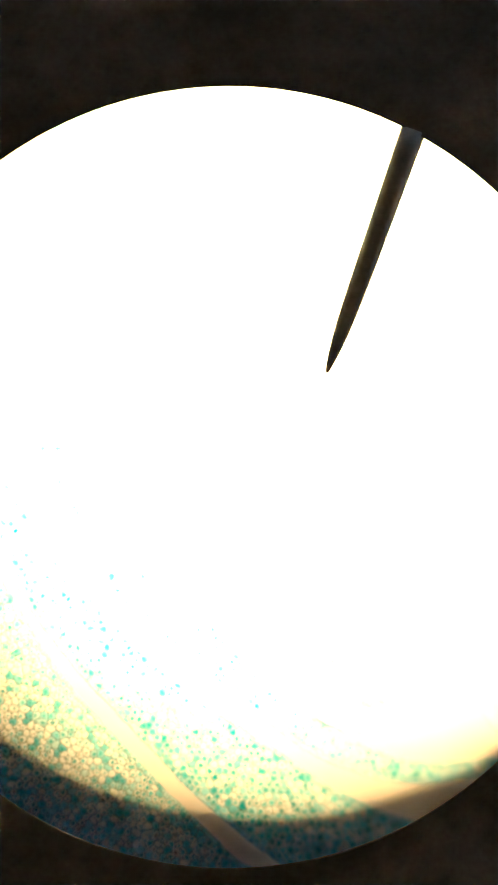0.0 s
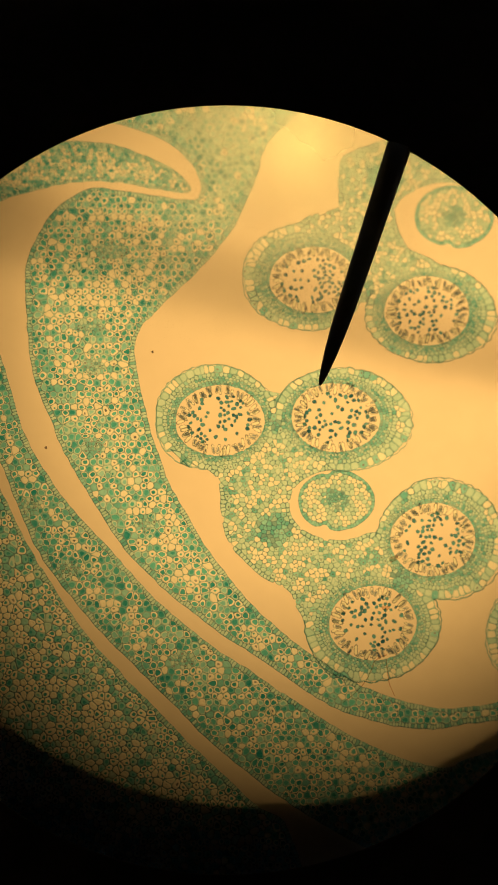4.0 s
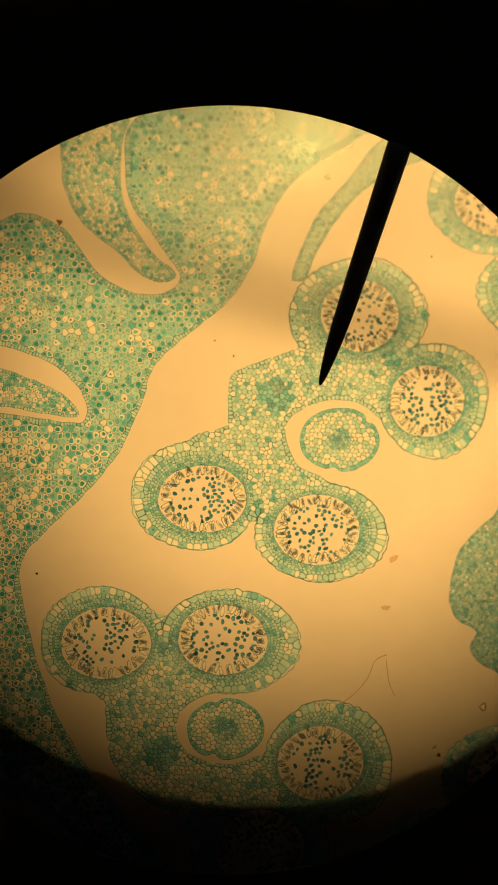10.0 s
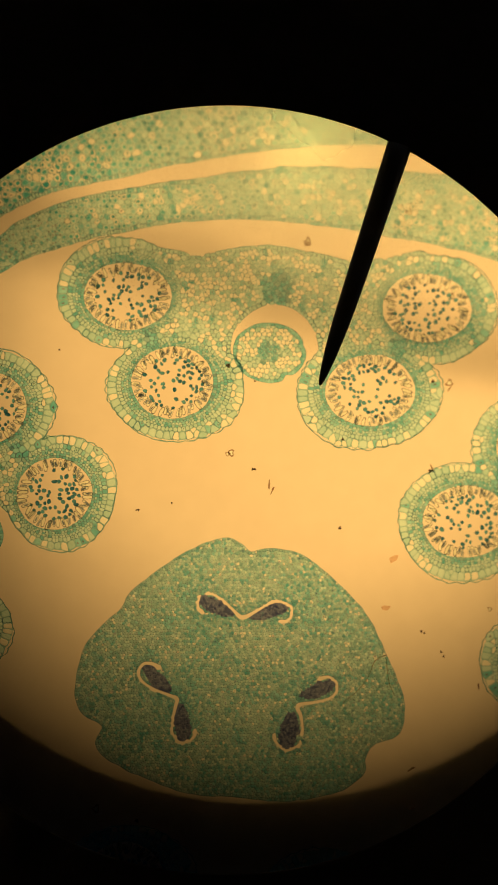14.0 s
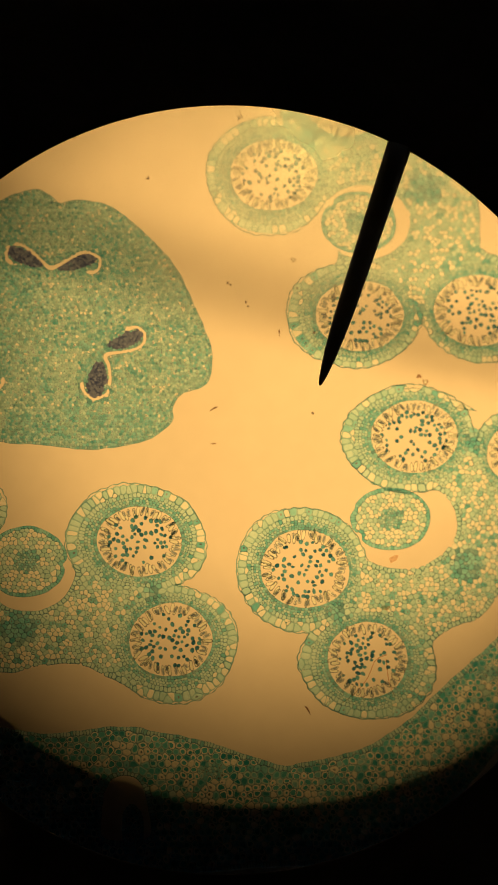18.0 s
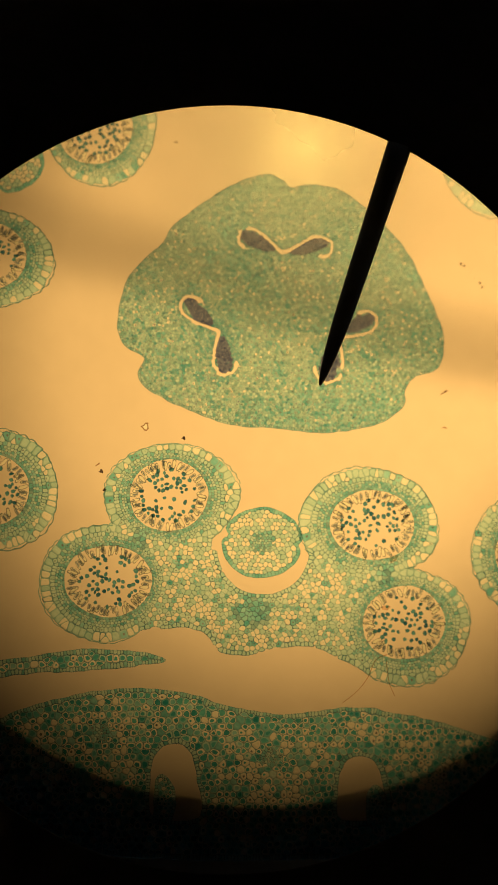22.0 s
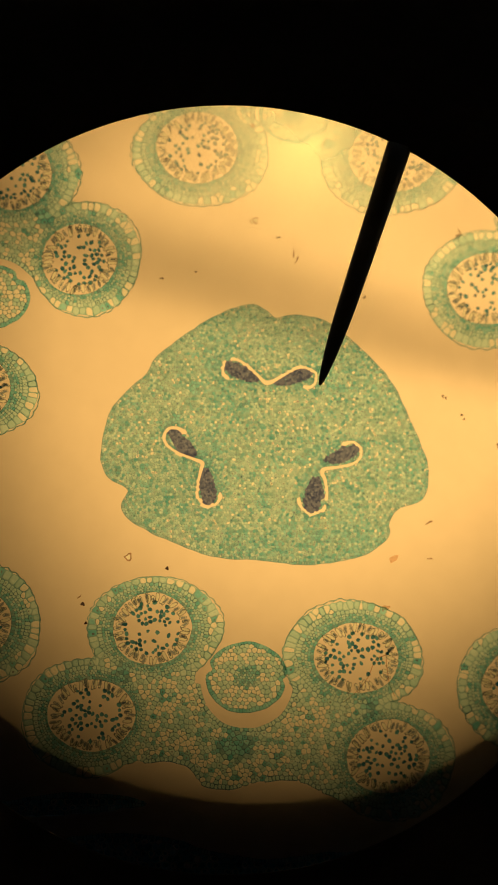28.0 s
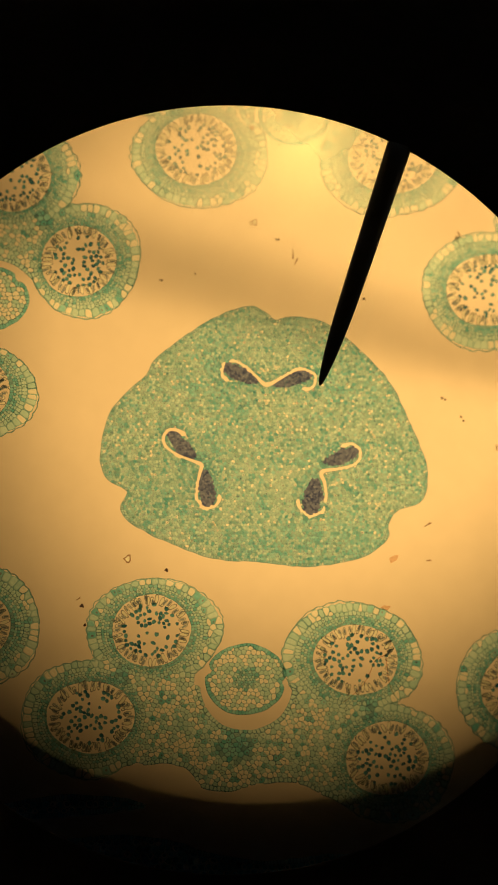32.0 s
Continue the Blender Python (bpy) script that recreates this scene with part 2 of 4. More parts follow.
def thing(name, label, category, at=(0.0, 0.0), group="", edge=None, swell=1.0):
    ob = new(name)
    ob.empty_display_size = 0.01
    ob.location = (at[0] * U, at[1] * U, 0)
    edge = np.array([at], float) if edge is None else edge
    moving.append((ob, at[0], at[1], edge / swell, edge))
    return tagged(ob, label, category, group)


def edge_points(region, inset, spacing):
    """Rows of cell centres just inside the outline, with their mirror images outside."""
    ins, outs = [], []
    for curve in region.curves():
        q = resample(curve, spacing)
        q = q + (np.roll(q, -1, 0) - q) * rng.uniform(-0.28, 0.28, (len(q), 1))
        d, _ = region.measure(q)
        ok = np.abs(d) < 1.5
        t = np.roll(q, -1, 0) - np.roll(q, 1, 0)
        nrm = np.stack([-t[:, 1], t[:, 0]], 1) / (np.hypot(*t.T)[:, None] + 1e-9)
        a, b = q + nrm * inset, q - nrm * inset
        da, _ = region.measure(a)
        flip = da < 0
        a[flip], b[flip] = b[flip].copy(), a[flip].copy()
        ins.append(a[ok])
        outs.append(b[ok])
    ins, outs = np.concatenate(ins), np.concatenate(outs)
    good = (region.measure(ins)[0] > 0.5 * inset) & (region.measure(outs)[0] < -0.5 * inset)
    return ins[good], outs[good]


def pattern(q, scale, seed):
    """Smooth noise in -1..1 over the drawing."""
    return np.array([noise.noise((x / scale, y / scale, seed)) for x, y in q])


def sheet_cells(region, pitch, jitter=0.3, row=9.0, inset=4.0, fine=(), drop=0.0, fine_pitch=6.0):
    """Cells over a region: a skin row, a jittered field, and zones of small cells (x, y, semi-axes)."""
    allp = np.concatenate(region.solids + region.late)
    lo, hi = allp.min(0) - 5, allp.max(0) + 5
    q = lattice(lo, hi, pitch, jitter)
    q = q[rng.rand(len(q)) > drop]
    if len(fine):
        small = lattice(lo, hi, fine_pitch, 0.3)
        zone = lambda p: np.min([np.hypot((p[:, 0] - x) / a, (p[:, 1] - y) / b) for x, y, a, b in fine], 0) < 1
        q = np.concatenate([q[~zone(q)], small[zone(small)]])
    d, _ = region.measure(q)
    q = q[d > inset + 0.42 * pitch]
    ins, outs = edge_points(region, inset, row)
    pts = np.concatenate([q, ins, outs])
    keep = np.concatenate([np.ones(len(q) + len(ins), bool), np.zeros(len(outs), bool)])
    cells = cells_of(pts, region, keep)
    rowcell = cells["source"] >= len(q)
    return cells, rowcell


# ---------------------------------------------------------------- tepals
def tepal(label, outline, holes=(), pitch=12.5, seed=1, dark=0.5, at=None, fine=(), fill=0.2, near=None, lump=(0.46, 0.74), faint=0.0, haze_zones=(), drop=0.04, dense=0.1):
    swell = 1.03  # drawn at the mean size at which the eyepiece shows it
    grow = lambda points: [(swell * p[0], swell * p[1], *p[2:]) for p in points]
    outline, holes, fine, haze_zones = grow(outline), [grow(h) for h in holes], grow(fine), grow(haze_zones)
    near = near and grow([near])[0]
    region = Region([spline(outline)], [spline(h) for h in holes])
    at = tuple(np.round(region.solids[0].mean(0))) if at is None else at
    ob = thing("tepal_section", label, "tepal section", at, "tepals round the bud", region.solids[0][::4], swell)
    cells, rowcell = sheet_cells(region, pitch, 0.27, 5.6, 2.5, fine, drop)
    c = cells["centre"]
    n = len(c)
    d, _ = region.measure(c)
    tone = pattern(c, 90, seed) + 0.7 * pattern(c, 30, seed + 5)
    r, r2 = rng.rand(n), rng.rand(n)
    small = np.zeros(n, bool)
    for x, y, a, b in fine:
        small |= np.hypot((c[:, 0] - x) / a, (c[:, 1] - y) / b) < 1
    rim = np.exp(-np.maximum(d - 8, 0) / 25)
    full = (r < 0.78 * dark + 0.14 * tone + 0.34 * rim) & ~small & ~rowcell
    wall = np.where(rowcell, 0.2, np.where(small, 0.17, 0.07 + 0.04 * rng.rand(n)))
    spotted = (small & (rng.rand(n) < 0.42)) | (~small & ~full & ~rowcell & (rng.rand(n) < 0.45))
    content = np.where(full, np.minimum(0.9, rng.uniform(lump[0], lump[1], n) + 0.12 * rim), np.where(spotted, np.where(small, 0.55, 0.34), 0.25))
    stained = r2 < 0.5 * fill + 0.08 * tone + 0.3 * rim
    lumen = np.where(full, np.where(stained & (r < 0.5), SLOT["teal"], np.where(r2 > 0.7, SLOT["pale"], SLOT["clear"])), np.where(stained, np.where(r < 0.8, SLOT["pale"], SLOT["teal"]), SLOT["clear"]))
    lumen = np.where(rowcell, np.where(r2 < 0.7, SLOT["pale"], SLOT["teal"]), lumen)
    lumen = np.where(small, np.where(r2 < 0.45, SLOT["pale"], SLOT["teal"]), lumen)
    inner = np.where(full, np.where(r2 < 0.88, SLOT["content"], SLOT["teal"]), np.where(spotted, np.where(small | (r2 > 0.7), SLOT["brown"], SLOT["content"]), lumen))
    walls = np.where(rowcell | (rng.rand(n) < dense), SLOT["wall_dark"], np.where(rng.rand(n) < 0.5, SLOT["wall_pale"], SLOT["wall"]))
    # pale thin walls by faint; in the zones, glare's haze put into the colours
    share = np.full(n, faint)
    for x, y, reach in haze_zones:
        share = np.maximum(share, 0.85 * np.clip(1.6 * (1 - np.hypot(c[:, 0] - x, c[:, 1] - y) / reach), 0, 1))
    weak = ~rowcell & (rng.rand(n) < share)
    walls = np.where(weak, SLOT["wall_pale"], walls)
    wall = np.where(weak, 0.075, wall)
    even = weak & (rng.rand(n) < 0.8)
    same = even & (inner == lumen)
    lumen = np.where(even, SLOT["pale"], lumen)
    inner = np.where(same, lumen, np.where(weak & (rng.rand(n) < 0.4), SLOT["teal"], inner))
    single = np.zeros(n, bool)
    if near:
        gap = np.hypot(c[:, 0] - near[0], c[:, 1] - near[1])
        pick = np.flatnonzero(~rowcell & ~small)
        single[pick[np.argsort(gap[pick])[:near[2]]]] = True
    for k in np.flatnonzero(single):
        one = np.zeros(n, bool)
        one[k] = True
        me = tissue_mesh("cell", cells, one, wall, content, lumen, inner, walls, TISSUE_MATERIALS, base=at)
        if me:
            part("cell", me, ob)
    part("parenchyma", tissue_mesh("parenchyma", cells, ~rowcell & ~single, wall, content, lumen, inner, walls, TISSUE_MATERIALS, base=at), ob, "teal-walled cells with dark green contents", "stuff")
    part("epidermis", tissue_mesh("epidermis", cells, rowcell, wall, content, lumen, inner, walls, TISSUE_MATERIALS, base=at), ob, "single row of small dark-walled skin cells", "stuff")
    return ob


left_inner_edge = [
    (-165, -581), (-225, -562), (-312, -560), (-413, -573), (-491, -574), (-606, -534), (-741, -445), (-840, -339), (-909, -232), (-959, -118), (-988, 14), (-984, 67), (-953, 106),
    (-892, 164), (-823, 248), (-782, 332), (-765, 389), (-715, 441), (-638, 503), (-592, 572), (-567, 650), (-512, 723), (-414, 786), (-316, 838), (-197, 870), (-21, 907),
    (181, 932), (331, 927), (480, 911), (605, 886), (805, 825),
]
left_outer_edge = [
    (801, 898), (516, 965), (255, 988), (61, 1000), (-183, 989), (-368, 949), (-585, 903), (-699, 842),
    (-743, 843), (-807, 813), (-815, 741), (-803, 677), (-761, 613), (-725, 561), (-723, 537), (-753, 520), (-802, 522), (-850, 545), (-888, 592), (-921, 633), (-977, 657), (-1030, 644),
    (-1078, 600), (-1121, 548), (-1135, 491), (-1110, 446), (-1016, 425), (-940, 398), (-892, 351), (-880, 312), (-902, 297), (-1008, 311), (-1070, 315), (-1131, 275), (-1169, 211), (-1178, 143), (-1166, 8), (-1125, -109),
    (-1085, -182), (-1007, -305), (-899, -408), (-771, -495), (-684, -555), (-608, -591), (-492, -612), (-413, -602), (-282, -595),
]
top_edge = [
    (-522, 540), (-503, 546), (-474, 609), (-415, 687), (-346, 732), (-247, 766), (-119, 794), (-35, 804), (83, 804), (181, 794), (308, 774),
    (426, 751), (523, 717), (582, 688), (622, 650), (662, 576), (711, 498), (799, 418), (893, 264), (967, 149), (1015, 93), (1109, 13), (1234, 112),
    (1121, 451), (1073, 685), (983, 799), (804, 845), (616, 856), (519, 866), (375, 886), (230, 897), (84, 900),
    (111, 901), (-35, 880), (-183, 858), (-281, 833), (-370, 788), (-425, 721), (-474, 667), (-508, 604), (-527, 551),
]
bottom_inner_edge = [
    (894, 115), (923, 77), (972, 8), (1016, -61), (1030, -139), (1017, -217), (974, -304), (926, -373), (868, -441), (809, -500), (730, -573), (651, -644), (573, -695),
    (457, -724), (409, -720), (312, -687), (215, -668), (175, -659), (97, -664), (19, -669), (-68, -653), (-136, -634), (-213, -625), (-309, -632), (-413, -658),
    (-474, -676), (-609, -627), (-761, -532), (-918, -422), (-1036, -300), (-1113, -216), (-1179, -103), (-1223, 37), (-1276, 158), (-1353, 252),
]
bottom_outer_edge = [
    (-1414, 107), (-1314, -26), (-1225, -142), (-1159, -298), (-1082, -405), (-965, -526), (-839, -651), (-697, -755), (-558, -827),
    (-410, -885), (-108, -916), (276, -906), (629, -875), (716, -797), (774, -734), (823, -678), (882, -612), (941, -536), (1001, -439),
    (1047, -352), (1099, -217), (1098, -120), (1066, -43), (1002, 9), (942, 86),
]
tepal("large teal tepal section with folded thick midrib lobes", left_inner_edge + left_outer_edge, seed=1, dark=0.8, fill=0.2, lump=(0.46, 0.76), drop=0.03, haze_zones=[(*p, 260) for p in [(-679, 738), (-811, 426), (-119, 952), (277, 957), (517, 934)]], near=(-1079, 65, 280), fine=[(*p, a, b) for p, a, b in zip([(-1069, 77), (-1063, 9), (-1031, 209), (-973, -261), (-1061, -128), (-948, 506), (-891, 434), (-837, 479), (-692, 650), (-544, 805), (-462, 855)], (26, 22, 30, 16, 20, 24, 16, 18, 18, 26, 16), (12, 14, 14, 16, 14, 14, 12, 14, 14, 16, 12))])
tepal("curved teal tepal section arching over the stamens", top_edge, seed=2, pitch=10.5, dark=0.52, lump=(0.34, 0.6), fill=0.18, faint=0.82, near=(278, 826, 260), fine=[(*p, 62, 62) for p in [(-503, 575), (-459, 643), (-405, 707), (-336, 761)]])
tepal("long teal tepal section with thick cupped midrib", bottom_inner_edge + bottom_outer_edge, [
    [(-195, -799), (-186, -739), (-158, -718), (-129, -732), (-115, -775), (-111, -843), (-186, -841)],
    [(124, -803), (137, -755), (166, -741), (191, -756), (204, -804), (202, -846), (130, -845)],
], seed=3, dark=0.82, fill=0.25, lump=(0.5, 0.8), near=(606, -545, 280), fine=[(*p, 22, 14) for p in [(11, -742), (312, -735), (-277, -701), (-908, -494), (-1102, -338), (-1169, -230), (659, -748), (788, -571)]])
tepal("tapered outer tepal tip tucked in a fold", [(-894, 307), (-911, 336), (-969, 370), (-1055, 393), (-1139, 395), (-1310, 380), (-1312, 266), (-1196, 296), (-1103, 321), (-1027, 325), (-950, 311)], pitch=7.2, seed=4, dark=0.3, fill=0.5, lump=(0.4, 0.6))
tepal("tapered outer tepal tip beside the midrib", [(-726, 546), (-733, 561), (-771, 594), (-804, 649), (-822, 713), (-819, 777), (-809, 857), (-934, 852), (-925, 765), (-918, 702), (-887, 639), (-830, 593), (-792, 556), (-753, 537)], pitch=7.2, seed=5, dark=0.2, fill=0.45, lump=(0.35, 0.5))
tepal("outer tepal section along the bud's upper side", [(-891, 820), (-754, 876), (-602, 954), (-507, 975), (-363, 997), (-217, 1018), (12, 1032), (197, 1003), (351, 977), (345, 1120), (-135, 1165), (-408, 1138), (-733, 1051), (-930, 922)], seed=6, dark=0.3, pitch=11, lump=(0.3, 0.5), faint=0.85)
tepal("outermost tepal section with large round clear cells", [(-1332, -74), (-1225, -186), (-1169, -298), (-1072, -444), (-935, -591), (-800, -721), (-725, -781), (-746, -911), (-1193, -894), (-1503, -625), (-1524, -179)], pitch=12.3, seed=7, dark=0.66, fill=0.3, drop=0.09, lump=(0.32, 0.58), dense=0.75, near=(-1120, -411, 220))
tepal("narrow outer tepal band beyond the cupped midrib", [(1102, -332), (1046, -414), (1000, -487), (959, -545), (920, -592), (871, -668), (822, -724), (763, -787), (647, -892), (540, -975), (570, -1050), (655, -978), (741, -839), (820, -781), (887, -730), (983, -640), (1079, -507)], pitch=9.5, seed=8, dark=0.8, fill=0.45)
tepal("outermost tepal band at the bud's rim", [(1056, -610), (964, -688), (885, -763), (808, -824), (713, -895), (875, -956), (1057, -863), (1139, -686)], pitch=9.5, seed=9, dark=0.75, fill=0.4)
tepal("small dark tepal tip inside a midrib hollow", [(-186, -799), (-182, -770), (-171, -761), (-153, -779), (-148, -809), (-158, -842), (-182, -841)], pitch=8, seed=10, dark=0.8)
tepal("small dark tepal tip inside a midrib hollow", [(166, -803), (177, -779), (188, -776), (200, -791), (203, -812), (200, -846), (170, -846)], pitch=8, seed=11, dark=0.8)


# ---------------------------------------------------------------- stamens
def dome(name, rx, ry, rz, mat, sides=8):
    """A low lump, open below, lit through from beneath."""
    bm = bmesh.new()
    top = bm.verts.new((0, 0, rz))
    rings = []
    for k, (f, h) in enumerate(((0.55, 0.83), (0.9, 0.4), (1.0, 0.0))):
        rings.append([bm.verts.new((rx * f * math.cos(2 * math.pi * i / sides) * (1 + 0.12 * math.sin(i * 2.3 + rx * 1e5)), ry * f * math.sin(2 * math.pi * i / sides), rz * h)) for i in range(sides)])
    for i in range(sides):
        j = (i + 1) % sides
        bm.faces.new((top, rings[0][i], rings[0][j]))
        for a, b in zip(rings, rings[1:]):
            bm.faces.new((a[i], b[i], b[j], a[j]))
    for f in bm.faces:
        f.smooth = True
    return from_bm(name, bm, mat)


POLLEN = [dome("pollen_grain", 3.75 * U * a, 3.75 * U * b, 2.3 * U, M["pollen"]) for a, b in ((1, 1), (1.15, 0.95), (0.9, 1.05), (1.3, 0.8), (1.05, 0.88))]


def lining_cell(long, wide, core, away, sides=12):
    """A long walled cell, clear inside, with or without a dark lump near one end."""
    bm = bmesh.new()
    rings = []
    for f, h, push in ((1.0, 1.4, 0.0), (0.8, 0.7, 0.0), (core if core else 0.3, 0.6, away)):
        ring = []
        for i in range(sides):
            a = 2 * math.pi * i / sides
            c, n = math.cos(a), math.sin(a)
            x, y = math.copysign(abs(c) ** 0.7, c), math.copysign(abs(n) ** 0.7, n)
            ring.append(bm.verts.new(((long * (f if f < 0.9 else 1.0) * x + push * long) * U, wide * (f * 0.92 if f < 0.9 else 1.0) * y * U * (1 + 0.12 * math.cos(i * 1.7 + long)), h * U)))
        rings.append(ring)
    for i in range(sides):
        j = (i + 1) % sides
        bm.faces.new((rings[0][i], rings[0][j], rings[1][j], rings[1][i])).material_index = 0
        bm.faces.new((rings[1][i], rings[1][j], rings[2][j], rings[2][i])).material_index = 1
    bm.faces.new(rings[2]).material_index = 2 if core else 1
    me = from_bm("tapetum_cell", bm, M["tapetum_wall"])
    me.materials.append(M["lining"])
    me.materials.append(M["tapetum"])
    return me


TAPETUM = [lining_cell(*v) for v in ((9.5, 3.3, 0.5, 0.1), (10.5, 3.6, 0, 0), (7.0, 3.0, 0.62, 0.0), (10.0, 3.1, 0.4, 0.3), (7.5, 3.6, 0.55, -0.2), (9.0, 2.8, 0.6, 0.15), (9.0, 3.4, 0, 0))]


def sac_value(q, sac):
    """0 on the edge of the hollow, 1 on the outer edge."""
    (c1, s1), (c2, s2) = sac
    r1 = np.hypot((q[:, 0] - c1[0]) / s1[0], (q[:, 1] - c1[1]) / s1[1])
    r2 = np.hypot((q[:, 0] - c2[0]) / s2[0], (q[:, 1] - c2[1]) / s2[1])
    return (r1 - 1) / np.maximum((r1 - 1) + (1 - r2), 1e-3) * np.where((r1 - 1) + (1 - r2) > 0, 1, np.nan)


def sac_ring(sac, s, n, jit=0.0):
    (c1, s1), (c2, s2) = sac
    t = (np.arange(n) + rng.uniform(-jit, jit, n)) / n * 2 * math.pi + rng.rand()
    c = (1 - s) * np.array(c1) + s * np.array(c2)
    e = (1 - s) * np.array(s1) + s * np.array(s2)
    return np.stack([c[0] + e[0] * np.cos(t), c[1] + e[1] * np.sin(t)], 1)


def pollen_drift(x, y):
    """Where grains lie close together."""
    return noise.noise((x / 22, y / 22, 5.5)) + 0.08


def stamen(label, sacs, core, cavity, bundle, seed):
    """sacs: (hollow centre, semi-axes, outer centre, semi-axes) four times."""
    sacs = [((a, b), (c, d)) for a, b, c, d in sacs]
    outers = [ellipse(s[1][0], s[1][1], 0, 0.028, 34, seed + 1.7 * i) for i, s in enumerate(sacs)]
    hollows = [ellipse(s[0][0], s[0][1], 0, 0.02, 0, seed + 2.1 * i) for i, s in enumerate(sacs)]
    core_curve = spline(core)
    region = Region([core_curve], [ellipse(*cavity)] + hollows, outers)
    at = tuple(np.round(np.mean([s[0][0] for s in sacs], 0)))
    ob = thing("stamen_section", label, "stamen section", at, "stamens round the ovary", np.concatenate(outers)[::4])
    # centres of the cells, layer by layer
    pts, kinds, owners = [], [], []
    core_region = Region([core_curve], [ellipse(*cavity)])
    for i, s in enumerate(sacs):
        per = 2 * math.pi * math.sqrt(s[1][1][0] * s[1][1][1])
        for level, spacing, kind in ((0.755, 11.5, 1), (0.47, 6.5, 2), (0.36, 6.0, 2), (0.26, 5.5, 2), (0.165, 5.5, 2), (0.07, 5.5, 3)):
            q = sac_ring(s, level, int(per * (0.65 + 0.35 * level) / spacing), 0.3 if kind == 1 else 0.2)
            ok = np.ones(len(q), bool)
            for j, other in enumerate(sacs):
                if j != i:
                    v = sac_value(q, other)
                    ok &= ~(v < level - 0.02) | np.isnan(v)
                    ok &= ~((v < 0.85) & (level > 0.7))
            if kind in (1, 6):
                ok &= core_region.measure(q)[0] < 7
            pts.append(q[ok])
            kinds += [kind] * ok.sum()
            owners += [i] * ok.sum()
    allp = np.concatenate(outers + [core_curve])
    q = lattice(allp.min(0), allp.max(0), 8.8, 0.40)
    d, _ = region.measure(q)
    ok = d > 8
    for s in sacs:
        v = sac_value(q, s)
        ok &= ~(v < 0.60) & ~np.isnan(np.where(np.hypot((q[:, 0] - s[0][0][0]) / s[0][1][0], (q[:, 1] - s[0][0][1]) / s[0][1][1]) < 1.02, np.nan, 0))
    taken = np.concatenate(pts)
    q = q[ok]
    near = np.array([((taken - p) ** 2).sum(1).min() for p in q])
    q = q[near > 40]
    pts.append(q)
    kinds += [4] * len(q)
    owners += [-1] * len(q)
    ins, outs = edge_points(core_region, 3.2, 7.0)
    out_all = [outs] + [sac_ring(s, -0.12, 44) for s in sacs]
    ok = np.array([((np.concatenate(pts) - p) ** 2).sum(1).min() > 40 for p in ins])
    ok &= region.measure(ins)[0] > 2
    pts.append(ins[ok])
    kinds += [5] * ok.sum()
    owners += [-1] * ok.sum()
    outer_guard = np.concatenate([sac_ring(s, 1.245, 52) for s in sacs])
    outer_guard = outer_guard[region.measure(outer_guard)[0] < -4.5]
    n_keep = sum(len(p) for p in pts)
    lining = np.concatenate(out_all[1:])
    rim = out_all[0]
    rim = rim[region.measure(rim)[0] < -1.5]
    beyond = np.min([np.hypot((rim[:, 0] - s[1][0][0]) / s[1][1][0], (rim[:, 1] - s[1][0][1]) / s[1][1][1]) for s in sacs], 0)
    points = np.concatenate(pts + [lining, rim[beyond > 1.12], outer_guard])
    keep = np.arange(len(points)) < n_keep
    cells = cells_of(points, region, keep)
    kind = np.array(kinds)[cells["source"]]
    owner = np.array(owners)[cells["source"]]
    c = cells["centre"]
    n = len(c)
    r = rng.rand(n)
    depth = np.nanmin([np.where(np.isfinite(v), v, 9) for v in (sac_value(c, s) for s in sacs)], 0)
    near_bundle = np.hypot(c[:, 0] - bundle[0], c[:, 1] - bundle[1]) < 30 * (0.8 + 0.4 * rng.rand(n))
    for i in range(4):
        for j in range(i):
            a, b = np.array(sacs[i][0][0]), np.array(sacs[j][0][0])
            if np.hypot(*(a - b)) < 245:
                m = (a + b) / 2
                near_bundle |= np.hypot(c[:, 0] - m[0], c[:, 1] - m[1]) < 20 * (0.6 + 0.7 * rng.rand(n))
    wall = np.choose(kind, [0.2, 0.17, 0.16, 0.2, 0.12, 0.2, 0.2]) * (0.8 + 0.4 * rng.rand(n))
    dotted = ((kind == 4) & (r < 0.22)) | ((kind == 2) & (r > 0.9)) | ((kind == 1) & (r > 0.93))
    content = np.where(dotted, 0.32, 0.3)
    lumen = np.where(kind == 1, np.where(r < 0.36, SLOT["clear"], np.where(r < 0.9, SLOT["pale"], SLOT["teal"])), SLOT["pale"])
    lumen = np.where(kind == 2, np.where(r < 0.85 - 1.2 * depth, SLOT["teal"], SLOT["pale"]), lumen)
    lumen = np.where(kind == 3, np.where(r < 0.6, SLOT["teal"], SLOT["wall"]), lumen)
    lumen = np.where(kind == 4, np.where(r > 0.62, SLOT["clear"], np.where(r > 0.1, SLOT["pale"], SLOT["teal"])), lumen)
    lumen = np.where(kind == 6, np.where(r < 0.5, SLOT["pale"], SLOT["teal"]), lumen)
    lumen = np.where(near_bundle & (kind != 1), np.where(r < 0.7, SLOT["teal"], SLOT["wall"]), lumen)
    inner = np.where(dotted, SLOT["brown"], lumen)
    walls = np.where((kind == 5) | near_bundle | (rng.rand(n) < 0.3) | ((kind == 2) & (depth < 0.22)), SLOT["wall_dark"], SLOT["wall"])
    walls = np.where((kind == 1) & (rng.rand(n) < 0.85), SLOT["wall_pale"], walls)
    walls = np.where((kind == 4) & ~near_bundle & (rng.rand(n) < 0.5), SLOT["wall_pale"], walls)
    args = (wall, content, lumen, inner, walls, TISSUE_MATERIALS)
